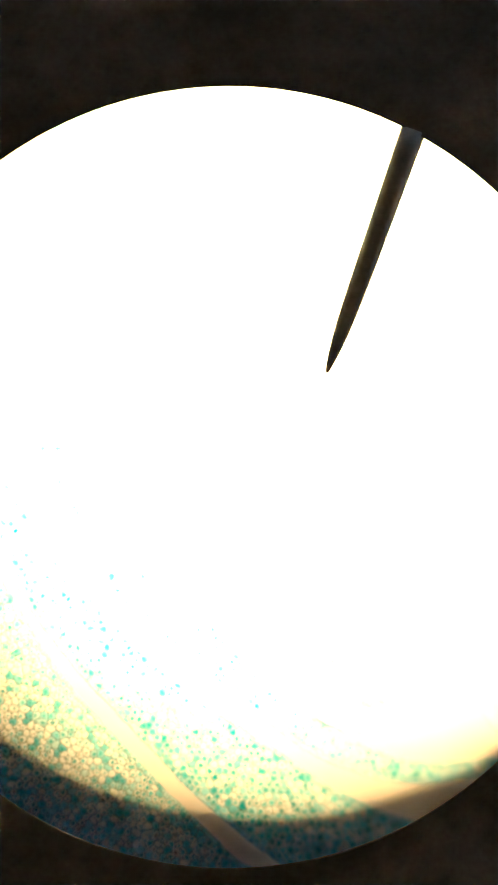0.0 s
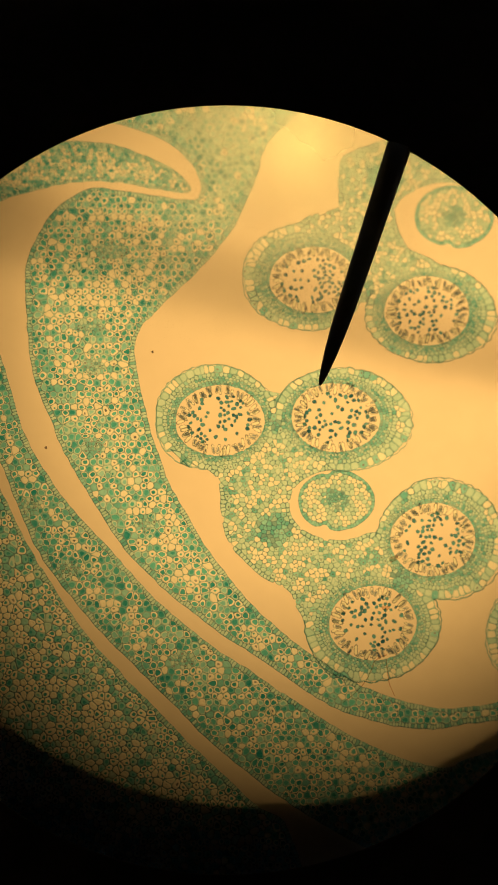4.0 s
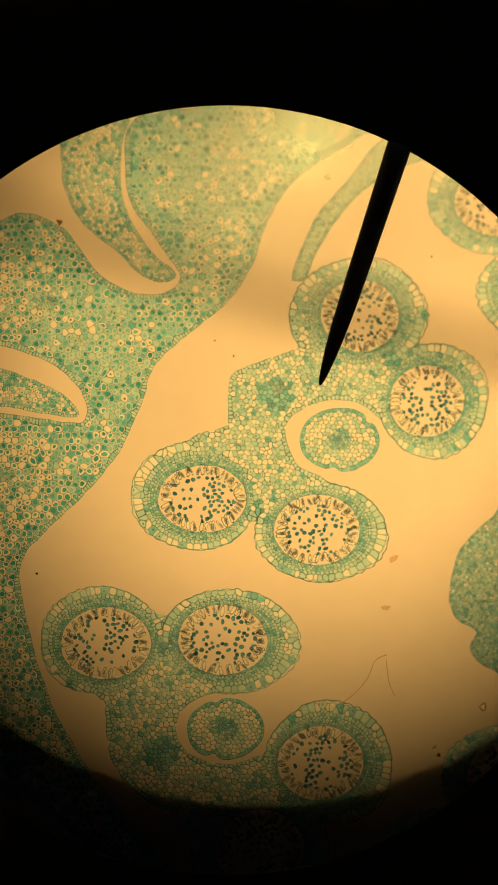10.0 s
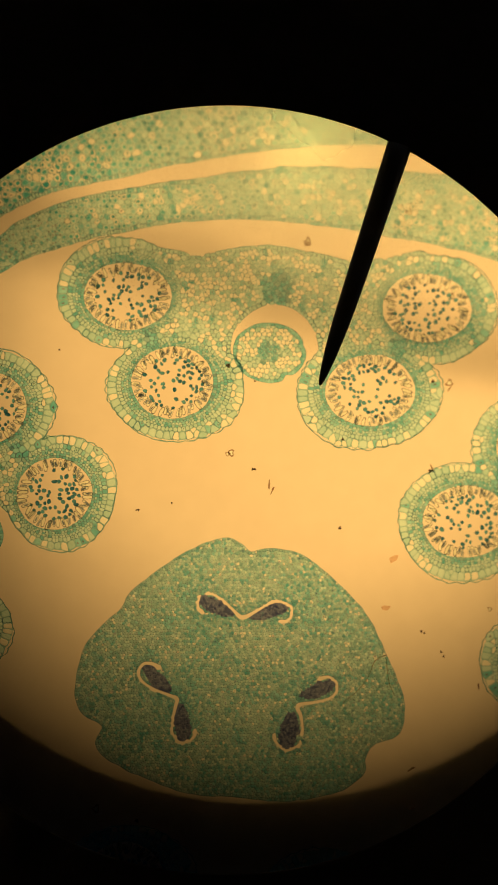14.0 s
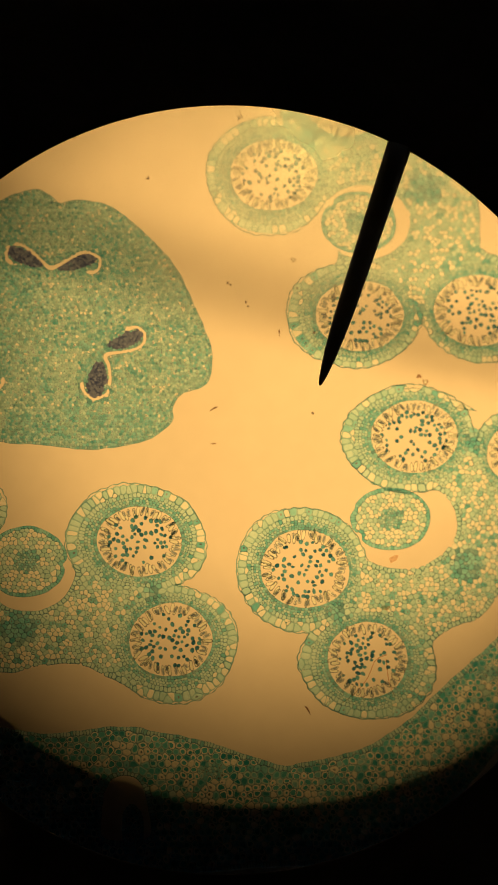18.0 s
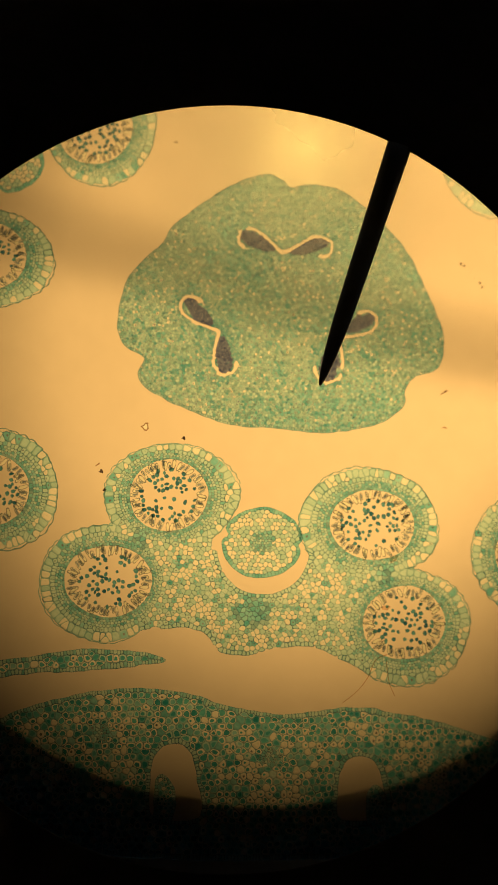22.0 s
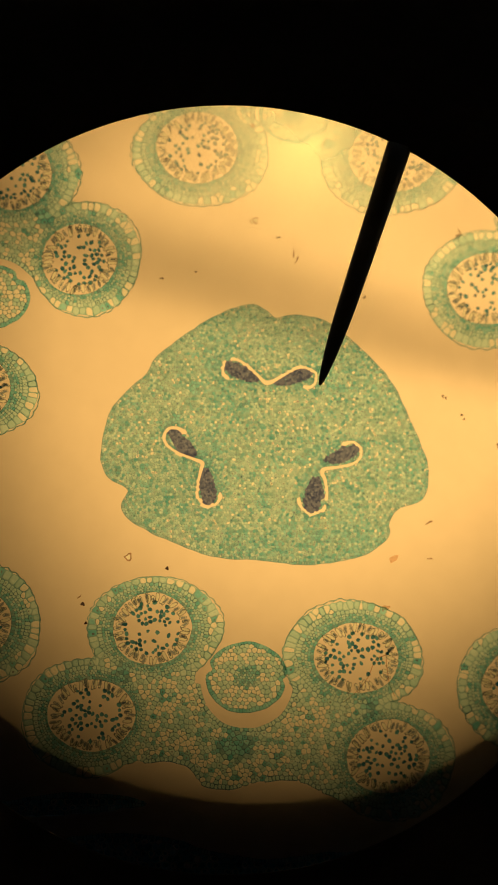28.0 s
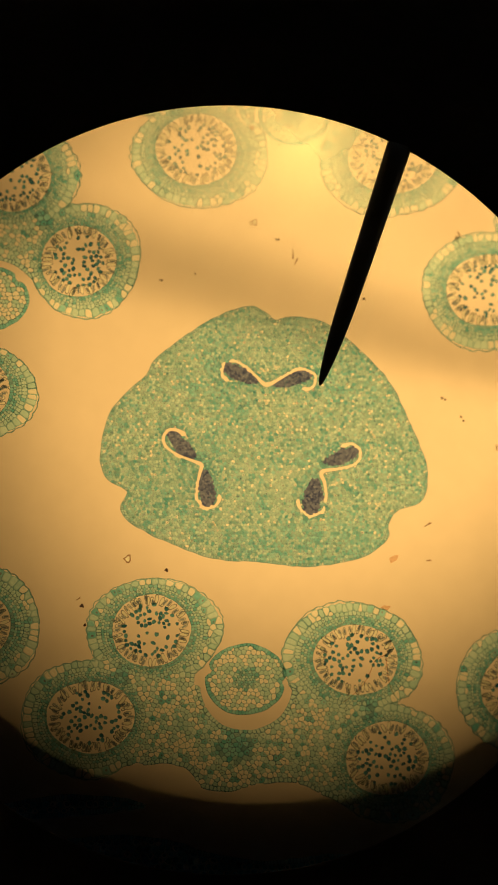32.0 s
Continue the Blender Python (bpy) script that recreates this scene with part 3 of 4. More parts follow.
    part("connective", tissue_mesh("connective", cells, owner < 0, *args, base=at), ob, "loose net of clear teal-walled cells", "stuff")
    for i, s in enumerate(sacs):
        me = tissue_mesh("pollen_sac", cells, (owner == i) & (kind != 1), *args, base=at)
        sac = part("pollen_sac", me, ob, "oval pollen sac wall of flat teal cell layers")
        for k in np.flatnonzero((owner == i) & (kind == 1)):
            one = np.zeros(n, bool)
            one[k] = True
            cell = tissue_mesh("epidermis_cell", cells, one, *args, base=at)
            if cell:
                part("epidermis_cell", cell, sac)
        # beaded skin along the free outer edge
        q = resample(outers[i], 3.2)
        free = np.abs(region.measure(q)[0]) < 1.2
        inward = np.array(s[1][0]) - q
        inward /= np.hypot(*inward.T)[:, None]
        thick = (1.3 + 1.1 * np.array([noise.noise((x / 6, y / 6, seed)) for x, y in q]))[:, None]
        rows = [np.c_[(q + inward * thick * k - np.array(at)) * U, np.full(len(q), h * U)] for k, h in ((-0.5, 1.2), (0.25, 2.2), (1.0, 1.5))]
        m = len(q)
        e = np.flatnonzero(free & np.roll(free, -1))
        f = (e + 1) % m
        if len(e):
            part("cuticle", mesh_of("cuticle", np.concatenate(rows), [np.stack([e, f, m + f, m + e], 1), np.stack([m + e, m + f, 2 * m + f, 2 * m + e], 1)], [np.zeros(len(e)), np.zeros(len(e))], [M["wall"]]), sac, "thin dark beaded skin")
        # grains and lining cells in the hollow
        (hc, hs), _ = s
        m = int(2 * math.pi * math.sqrt(hs[0] * hs[1]) * 0.88 / 7.2)
        for k in range(m):
            a = 2 * math.pi * k / m + rng.uniform(-0.05, 0.05)
            f = rng.uniform(0.80, 0.90)
            x, y = hc[0] + hs[0] * f * math.cos(a), hc[1] + hs[1] * f * math.sin(a)
            g = part("tapetum_cell", TAPETUM[rng.randint(7)], sac)
            g.matrix_local = pose((x - at[0]) * U, (y - at[1]) * U, 0.2 * U, 0, 0, math.degrees(math.atan2(math.sin(a) * hs[0], math.cos(a) * hs[1])) + rng.uniform(-26, 26))
        placed = []
        tries = 0
        while len(placed) < 58 and tries < 1100:
            tries += 1
            a, f = rng.uniform(0, 2 * math.pi), math.sqrt(rng.rand()) * 0.74
            x, y = hc[0] + hs[0] * f * math.cos(a), hc[1] + hs[1] * f * math.sin(a)
            lone = 40 if pollen_drift(x, y) > 0 else 210
            if all((x - u) ** 2 + (y - v) ** 2 > lone for u, v in placed):
                placed.append((x, y))
                g = part("pollen_grain", POLLEN[rng.randint(5)], sac)
                z = rng.uniform(0.75, 1.15)
                g.matrix_local = pose((x - at[0]) * U, (y - at[1]) * U, 0.3 * U, 0, 0, rng.uniform(0, 360)) @ Matrix.Diagonal((z, z, z, 1))
    return ob


def filament(label, centre, semi, notches, seed):
    at = centre
    curve = ellipse(centre, semi, 0, 0.015, 0, seed, 3.0)
    ob = thing("filament_section", label, "filament section", at, "filaments beside the stamens", edge=curve[::4])
    for deg, depth in notches:
        a = np.degrees(np.arctan2((curve[:, 1] - centre[1]) / semi[1], (curve[:, 0] - centre[0]) / semi[0]))
        gap = (a - deg + 180) % 360 - 180
        curve = centre + (curve - centre) * (1 - depth * np.exp(-(gap / 7.0) ** 2))[:, None]
    region = Region([curve])
    cells, rowcell = sheet_cells(region, 8.2, 0.3, 6.0, 3.0, [(centre[0], centre[1], 22, 18)], 0.05, 4.8)
    c = cells["centre"]
    n = len(c)
    r = rng.rand(n)
    core = np.hypot(c[:, 0] - centre[0], (c[:, 1] - centre[1]) * 1.1) < 19 + 6 * rng.rand(n)
    wall = np.where(core, 0.2, 0.11)
    lumen = np.where(core, np.where(r < 0.5, SLOT["teal"], np.where(r < 0.8, SLOT["pale"], SLOT["wall"])), np.where(r < 0.5, SLOT["pale"], SLOT["clear"]))
    lumen = np.where(rowcell, SLOT["teal"], lumen)
    walls = np.where(rowcell | (core & (r < 0.4)), SLOT["wall_dark"], SLOT["wall"])
    args = (wall, np.full(n, 0.3), lumen, lumen, walls, TISSUE_MATERIALS)
    part("ground_tissue", tissue_mesh("ground_tissue", cells, ~rowcell & ~core, *args, base=at), ob, "even net of clear round cells", "stuff")
    part("vascular_core", tissue_mesh("vascular_core", cells, core, *args, base=at), ob, "dense dark teal core", "stuff")
    part("epidermis", tissue_mesh("epidermis", cells, rowcell & ~core, *args, base=at), ob, "thin dark-walled skin", "stuff")
    return ob


stamen("four-lobed stamen section beside the folded tepal", [
    ((-849, -79), (78, 63), (-857, -74), (107, 93)),
    ((-644, -74), (78, 61), (-630, -77), (120, 91)),
    ((-472, -290), (76, 64), (-457, -290), (114, 105)),
    ((-579, -437), (76, 66), (-580, -442), (120, 96)),
], [(-857, -82), (-642, -82), (-652, -172), (-587, -277), (-472, -292), (-582, -442), (-682, -442), (-712, -412), (-727, -382), (-772, -357), (-812, -322), (-837, -287), (-847, -232), (-854, -182), (-902, -132)],
    ((-640, -228), (86, 62)), (-754, -274), 1)
stamen("four-lobed stamen section with dark pollen and a ragged connective", [
    ((-685, 162), (77, 59), (-699, 168), (109, 97)),
    ((-482, 107), (76, 61), (-475, 103), (117, 86)),
    ((-287, 335), (66, 63), (-275, 337), (98, 101)),
    ((-405, 487), (69, 64), (-408, 489), (120, 101)),
], [(-410, 487), (-280, 347), (-350, 307), (-460, 332), (-535, 297), (-520, 227), (-460, 187), (-480, 127), (-690, 167), (-710, 262), (-650, 287), (-640, 297), (-640, 347), (-625, 387), (-525, 427)],
    ((-447, 269), (87, 68)), (-555, 347), 2)
stamen("four-lobed stamen section under the arching tepal", [
    ((-172, 679), (78, 59), (-182, 687), (114, 98)),
    ((-92, 526), (73, 63), (-85, 519), (123, 95)),
    ((258, 512), (79, 64), (256, 506), (128, 98)),
    ((360, 659), (79, 61), (372, 658), (112, 99)),
], [(-177, 684), (-167, 764), (-87, 764), (-47, 752), (3, 762), (83, 771), (163, 759), (213, 747), (283, 749), (363, 757), (363, 664), (263, 514), (173, 564), (3, 564), (-87, 524)],
    ((89, 586), (77, 78)), (93, 694), 3)
stamen("four-lobed stamen section with pale blurred outer lobes", [
    ((545, 420), (73, 63), (551, 420), (124, 99)),
    ((416, 287), (78, 64), (410, 285), (115, 104)),
    ((569, 35), (78, 63), (559, 38), (118, 96)),
    ((779, 45), (78, 63), (794, 48), (114, 97)),
], [(483, 302), (553, 422), (658, 387), (723, 312), (771, 282), (785, 222), (785, 162), (823, 122), (803, 42), (563, 42), (533, 122), (523, 202), (463, 282)],
    ((578, 202), (82, 66)), (688, 262), 4)
stamen("four-lobed stamen section with a wide crescent hollow", [
    ((665, -167), (78, 63), (655, -170), (120, 93)),
    ((873, -195), (78, 61), (885, -200), (114, 98)),
    ((470, -400), (78, 69), (465, -401), (114, 111)),
    ((580, -560), (71, 66), (582, -565), (121, 98)),
], [(655, -165), (885, -195), (935, -285), (870, -325), (855, -385), (825, -425), (785, -480), (720, -510), (635, -575), (575, -555), (465, -400), (565, -345), (585, -265)],
    ((640, -320), (100, 80)), (755, -395), 5)
stamen("four-lobed stamen section spread below the ovary", [
    ((-169, -298), (69, 63), (-164, -300), (119, 93)),
    ((-274, -448), (76, 63), (-282, -451), (112, 104)),
    ((191, -350), (75, 61), (184, -346), (123, 96)),
    ((246, -523), (73, 64), (250, -531), (114, 101)),
], [(-274, -438), (-172, -298), (-92, -338), (-82, -398), (78, -398), (88, -338), (188, -348), (248, -523), (198, -608), (138, -588), (98, -568), (58, -563), (8, -568), (-32, -580), (-77, -573), (-102, -543), (-142, -530), (-182, -533), (-272, -528)],
    ((-2, -393), (81, 79)), (-22, -503), 6)
filament("round notched green filament section in the stamen hollow", (-640, -223), (68, 54), [(105, 0.1), (250, 0.16)], 1)
filament("round notched green filament section in the stamen hollow", (-440, 267), (71, 57), [(40, 0.1), (260, 0.12)], 2)
filament("round notched green filament section in the stamen hollow", (81, 582), (65, 54), [(-60, 0.12), (15, 0.05)], 3)
filament("round notched green filament section in the stamen hollow", (568, 200), (68, 55), [(140, 0.1), (-85, 0.07)], 4)
filament("round notched green filament section in the stamen hollow", (625, -314), (72, 55), [(215, 0.12), (160, 0.05)], 5)
filament("round notched green filament section in the stamen hollow", (-3, -384), (72, 62), [(165, 0.12), (-5, 0.1)], 6)


# ---------------------------------------------------------------- ovary
ovary_outline = [
    (-1, 264), (31, 253), (49, 237), (69, 243), (129, 239), (184, 201), (251, 129), (294, 44), (318, -28), (309, -80), (265, -100), (249, -124), (247, -150), (199, -182), (99, -198), (14, -190),
    (-61, -182), (-151, -152), (-213, -114), (-224, -88), (-215, -66), (-249, -44), (-261, -6), (-253, 49), (-229, 96), (-179, 142), (-166, 167), (-121, 204), (-61, 242),
]
slits = [
    [(-37, 133, 4.5), (-44, 139, 3.5), (-45, 147, 2.0), (-41, 160, 2.0), (-23, 165, 2.0), (-2, 155, 2.0), (16, 138, 2.6), (33, 124, 4.5), (58, 135, 2.6), (79, 147, 2.0), (99, 151, 2.0), (118, 143, 2.0), (120, 127, 2.0), (111, 117, 3.0), (100, 116, 4.5)],
    [(-113, 36, 5.0), (-124, 43, 3.5), (-140, 43, 3.0), (-149, 29, 3.2), (-143, 13, 2.8), (-122, -1, 2.4), (-97, -11, 3.0), (-82, -18, 4.0), (-84, -31, 3.4), (-89, -54, 2.4), (-89, -78, 2.0), (-77, -93, 2.0), (-60, -92, 2.0), (-51, -82, 3.4), (-50, -74, 4.5)],
    [(168, 15, 4.5), (185, 19, 2.6), (199, 8, 2.6), (197, -9, 2.4), (185, -19, 2.4), (161, -25, 2.6), (131, -31, 4.0), (136, -50, 3.2), (139, -78, 2.0), (132, -99, 2.0), (111, -109, 2.0), (97, -100, 2.0), (90, -90, 3.4), (89, -82, 4.2)],
]
ovules = [[(-13, 143), (37, 13), -24], [(81, 133), (39, 11), 16], [(-117, 17), (34, 13), -46], [(-72, -62), (14, 36), 6], [(167, -3), (35, 12), 20], [(116, -76), (17, 34), -8]]


def ovary():
    at = (0.0, 0.0)
    ob = thing("ovary_section", "lobed grey-green ovary section with three forked slits", "ovary section", at, edge=spline(ovary_outline)[::4])
    bodies = [ellipse(c, (s[0], s[1]), turn, 0.05, 0, 1.3 * i, 3.0) for i, (c, s, turn) in enumerate(ovules)]
    region = Region([spline(ovary_outline)], [Stroke([(x, y, max(1.9, 0.88 * w)) for x, y, w in line]) for line in slits])
    cells, rowcell = sheet_cells(region, 5.4, 0.28, 4.6, 2.2, [(c[0], c[1], max(s), max(s)) for c, s, turn in ovules], 0.06, 3.6)
    c = cells["centre"]
    n = len(c)
    r = rng.rand(n)
    tone = pattern(c, 110, 21) + 0.5 * pattern(c, 34, 25)
    inside = np.max([distance(c, b)[0] for b in bodies], 0)
    belly = inside > 0
    halo = (inside > -22) & ~belly & (rng.rand(n) < 0.75 + inside / 30)
    spot = (pattern(c, 26, 33) + 0.3 * pattern(c, 9, 35) > 0.38) & (np.hypot(c[:, 0] - 20, c[:, 1]) < 190)
    wall = np.where(rowcell, 0.32, 0.13 + 0.06 * rng.rand(n))
    full = r < 0.66 + 0.08 * tone
    content = np.where(full, rng.uniform(0.28, 0.52, n), 0.3)
    lumen = np.where(rng.rand(n) < 0.07 - 0.07 * tone, SLOT["clear"], SLOT["pale"])
    lumen = np.where((rng.rand(n) < 0.2 + 0.5 * tone) | (spot & (rng.rand(n) < 0.75)) | halo, SLOT["teal"], lumen)
    lumen = np.where((lumen == SLOT["pale"]) & (rng.rand(n) < 0.45), SLOT["wall_pale"], lumen)
    lumen = np.where(belly, SLOT["purple"], lumen)
    inner = np.where(full & ~belly, np.where(rng.rand(n) < 0.6, SLOT["brown"], SLOT["purple"]), lumen)
    inner = np.where((spot & (rng.rand(n) < 0.4)), SLOT["content"], np.where(halo & (rng.rand(n) < 0.5), SLOT["purple"], inner))
    walls = np.where(rowcell | spot | halo, SLOT["wall_dark"], np.where(rng.rand(n) < 0.3, SLOT["wall_pale"], SLOT["wall"]))
    walls = np.where(belly, SLOT["purple"], walls)
    args = (wall, content, lumen, inner, walls, TISSUE_MATERIALS)
    part("ground_tissue", tissue_mesh("ground_tissue", cells, ~rowcell & ~belly, *args, base=at), ob, "fine grey-green cell mass", "stuff")
    part("epidermis", tissue_mesh("epidermis", cells, rowcell & ~belly, *args, base=at), ob, "thin dark-edged skin", "stuff")
    which = np.argmax([distance(c, b)[0] for b in bodies], 0)
    for i in range(len(bodies)):
        me = tissue_mesh("ovule", cells, belly & (which == i), *args, base=at)
        if me:
            part("ovule", me, ob, "dark purple curved ovule")
    return ob


ovary()

# ---------------------------------------------------------------- slide and optics
def plate_with_hole(name, outer, radius, thick, z, mat, centre=(0.0, 0.0), sides=160, bevel=0.0):
    """A square plate with a round hole whose edge is bevelled."""
    bm = bmesh.new()
    loops = []
    for r, h in ((radius + bevel * 4, -thick / 2), (radius, thick / 2 - bevel * 0.3), (radius + bevel * 0.3, thick / 2), (outer, thick / 2), (outer, -thick / 2)):
        loops.append([bm.verts.new((r * math.cos(2 * math.pi * i / sides), r * math.sin(2 * math.pi * i / sides), h)) for i in range(sides)])
    for a, b in zip(loops, loops[1:] + loops[:1]):
        for i in range(sides):
            j = (i + 1) % sides
            bm.faces.new((a[i], a[j], b[j], b[i]))
    bmesh.ops.recalc_face_normals(bm, faces=bm.faces)
    ob = new(name, from_bm(name, bm, mat))
    ob.location = (centre[0], centre[1], z)
    return ob


slide = thing("glass_slide", "clear glass slide lit from below carrying the section", "glass slide")
bm = bmesh.new()
bmesh.ops.create_cube(bm, size=1.0, matrix=Matrix.Translation((-110 * U, 80 * U, -0.0028)) @ Matrix.Diagonal((3100 * U, 2900 * U, 0.004, 1)))
bmesh.ops.bevel(bm, geom=list(bm.edges), offset=0.0008, segments=2, affect="EDGES")
# only the upper face stays under the section: light enters from below
pane = part("glass_pane", from_bm("glass_pane", bm, M["slide"]), slide)
pane.visible_shadow = False

STOP_Z = 0.045
eyepiece = tagged(plate_with_hole("field_stop", 0.165, 0.08180, 0.001, 0, M["stop"], bevel=0.0003), "round matt black field stop of the eyepiece", "field stop", kind="structure")
eyepiece.matrix_world = TILT @ pose(-0.00502, -0.01043, STOP_Z)


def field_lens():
    """An added plate below the stop imitates defocus; its upper face roughens towards one side."""
    m = bpy.data.materials.new("defocus_rough_glass")
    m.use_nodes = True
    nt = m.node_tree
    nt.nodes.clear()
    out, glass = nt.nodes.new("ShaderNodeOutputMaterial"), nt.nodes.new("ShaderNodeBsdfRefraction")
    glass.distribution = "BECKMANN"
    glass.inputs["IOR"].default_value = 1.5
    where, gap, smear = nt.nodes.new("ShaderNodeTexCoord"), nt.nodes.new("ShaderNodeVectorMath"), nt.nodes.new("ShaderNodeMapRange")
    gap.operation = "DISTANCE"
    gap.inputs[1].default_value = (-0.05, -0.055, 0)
    # roughness, and so the blur, grows away from the lower left
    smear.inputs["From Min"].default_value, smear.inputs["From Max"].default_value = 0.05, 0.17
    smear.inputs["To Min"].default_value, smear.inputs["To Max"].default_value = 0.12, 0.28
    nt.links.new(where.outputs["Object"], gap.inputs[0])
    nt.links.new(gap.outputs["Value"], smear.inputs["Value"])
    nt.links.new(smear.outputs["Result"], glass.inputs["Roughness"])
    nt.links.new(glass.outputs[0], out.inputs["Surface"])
    clear = bpy.data.materials.new("smooth_plate_glass")
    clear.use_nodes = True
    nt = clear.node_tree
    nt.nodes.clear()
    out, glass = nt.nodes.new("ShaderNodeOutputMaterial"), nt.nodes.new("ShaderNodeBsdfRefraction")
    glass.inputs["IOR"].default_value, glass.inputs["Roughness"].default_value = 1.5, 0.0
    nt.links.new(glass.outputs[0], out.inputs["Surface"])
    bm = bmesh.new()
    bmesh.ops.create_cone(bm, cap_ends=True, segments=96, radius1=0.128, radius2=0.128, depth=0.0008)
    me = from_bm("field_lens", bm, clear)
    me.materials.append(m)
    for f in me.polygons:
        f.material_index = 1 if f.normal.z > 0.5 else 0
    ob = tagged(new("field_lens", me), "rough glass plate added under the stop to imitate defocus", "lens", kind="structure")
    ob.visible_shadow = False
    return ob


# the added plate that blurs the section
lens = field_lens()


def reticle():
    """The glass disc in the stop's opening, glare haze put in near the rim, with two faint smears."""
    m = bpy.data.materials.new("hazed_glass")
    m.use_nodes = True
    nt = m.node_tree
    nt.nodes.clear()
    out, glass, where = nt.nodes.new("ShaderNodeOutputMaterial"), nt.nodes.new("ShaderNodeBsdfTransparent"), nt.nodes.new("ShaderNodeTexCoord")
    # glare haze added near the rim: scattered lamp light lowers the contrast there
    spot, haze, grain, uneven = nt.nodes.new("ShaderNodeVectorMath"), nt.nodes.new("ShaderNodeMapRange"), nt.nodes.new("ShaderNodeTexNoise"), nt.nodes.new("ShaderNodeMath")
    spot.operation, uneven.operation, haze.interpolation_type = "DISTANCE", "MULTIPLY_ADD", "SMOOTHSTEP"
    spot.inputs[1].default_value = (0.0139, 0.0729, 0)
    grain.inputs["Scale"].default_value, grain.inputs["Detail"].default_value = 45.0, 4.0
    uneven.inputs[1].default_value = 0.035
    haze.inputs["From Min"].default_value, haze.inputs["From Max"].default_value = 0.008, 0.082
    haze.inputs["To Min"].default_value, haze.inputs["To Max"].default_value = 0.34, 0.0
    for n in (spot, grain):
        nt.links.new(where.outputs["Object"], n.inputs[0])
    nt.links.new(grain.outputs["Fac"], uneven.inputs[0])
    nt.links.new(spot.outputs["Value"], uneven.inputs[2])
    nt.links.new(uneven.outputs[0], haze.inputs["Value"])
    scatter, both = nt.nodes.new("ShaderNodeBsdfTranslucent"), nt.nodes.new("ShaderNodeMixShader")
    scatter.inputs["Color"].default_value = (0.86, 0.87, 0.86, 1)
    nt.links.new(haze.outputs["Result"], both.inputs[0])
    nt.links.new(glass.outputs[0], both.inputs[1])
    nt.links.new(scatter.outputs[0], both.inputs[2])
    nt.links.new(both.outputs[0], out.inputs["Surface"])
    thin_film = bpy.data.materials.new("thin_brown_film")
    thin_film.use_nodes = True
    nt = thin_film.node_tree
    nt.nodes.clear()
    out, veil = nt.nodes.new("ShaderNodeOutputMaterial"), nt.nodes.new("ShaderNodeBsdfTransparent")
    veil.inputs["Color"].default_value = (0.84, 0.66, 0.55, 1)
    nt.links.new(veil.outputs[0], out.inputs["Surface"])
    bm = bmesh.new()
    bmesh.ops.create_cone(bm, cap_ends=True, segments=96, radius1=0.1, radius2=0.1, depth=0.0005)
    ob = tagged(new("reticle_glass", from_bm("reticle_glass", bm, m)), "clear glass disc with glare haze put into it", "glass disc", kind="structure")
    ob.visible_shadow = False
    ob.matrix_world = TILT @ pose(0, 0, STOP_Z - 0.001)
    for x, y, turn, size in ((0.03026, -0.02603, 38, 7.5), (0.02852, -0.03651, 8, 6.5)):
        bm = bmesh.new()
        ring = [bm.verts.new((size * U * (1 + 0.2 * math.sin(3 * a + x * 900)) * math.cos(a), 0.55 * size * U * (1 + 0.15 * math.sin(4 * a)) * math.sin(a), 0)) for a in np.linspace(0, 2 * math.pi, 18, endpoint=False)]
        top = [bm.verts.new((0.7 * v.co.x, 0.7 * v.co.y, 0.00006)) for v in ring]
        for i in range(18):
            bm.faces.new((ring[i], ring[(i + 1) % 18], top[(i + 1) % 18], top[i]))
        bm.faces.new(top)
        part("smear", from_bm("smear", bm, thin_film), ob, "faint brown smear").matrix_local = pose(x, y, 0.00026, 0, 0, turn)
    for line in ([(0.02872, -0.04648), (0.02727, -0.04696), (0.02606, -0.04791), (0.02532, -0.04983), (0.02459, -0.05139), (0.02350, -0.05294), (0.02217, -0.05437), (0.02072, -0.05556), (0.01926, -0.05663)],
                 [(0.02860, -0.04744), (0.02871, -0.04876), (0.02895, -0.05092), (0.02930, -0.05284), (0.02990, -0.05416), (0.03038, -0.05524)]):
        bm = bmesh.new()
        rows = []
        for i, (x, y) in enumerate(line):
            a, b = line[max(0, i - 1)], line[min(len(line) - 1, i + 1)]
            way = Vector((b[0] - a[0], b[1] - a[1], 0)).normalized()
            side = Vector((-way.y, way.x, 0)) * (0.9 - 0.5 * i / len(line)) * U
            rows.append([bm.verts.new(Vector((x, y, 0)) + side), bm.verts.new(Vector((x, y, 0.00008))), bm.verts.new(Vector((x, y, 0)) - side)])
        for p, q in zip(rows, rows[1:]):
            bm.faces.new((p[0], p[1], q[1], q[0]))
            bm.faces.new((p[1], p[2], q[2], q[1]))
        part("lint", from_bm("lint", bm, thin_film), ob, "thin faint brown lint").matrix_local = pose(0, 0, 0.00026)


reticle()


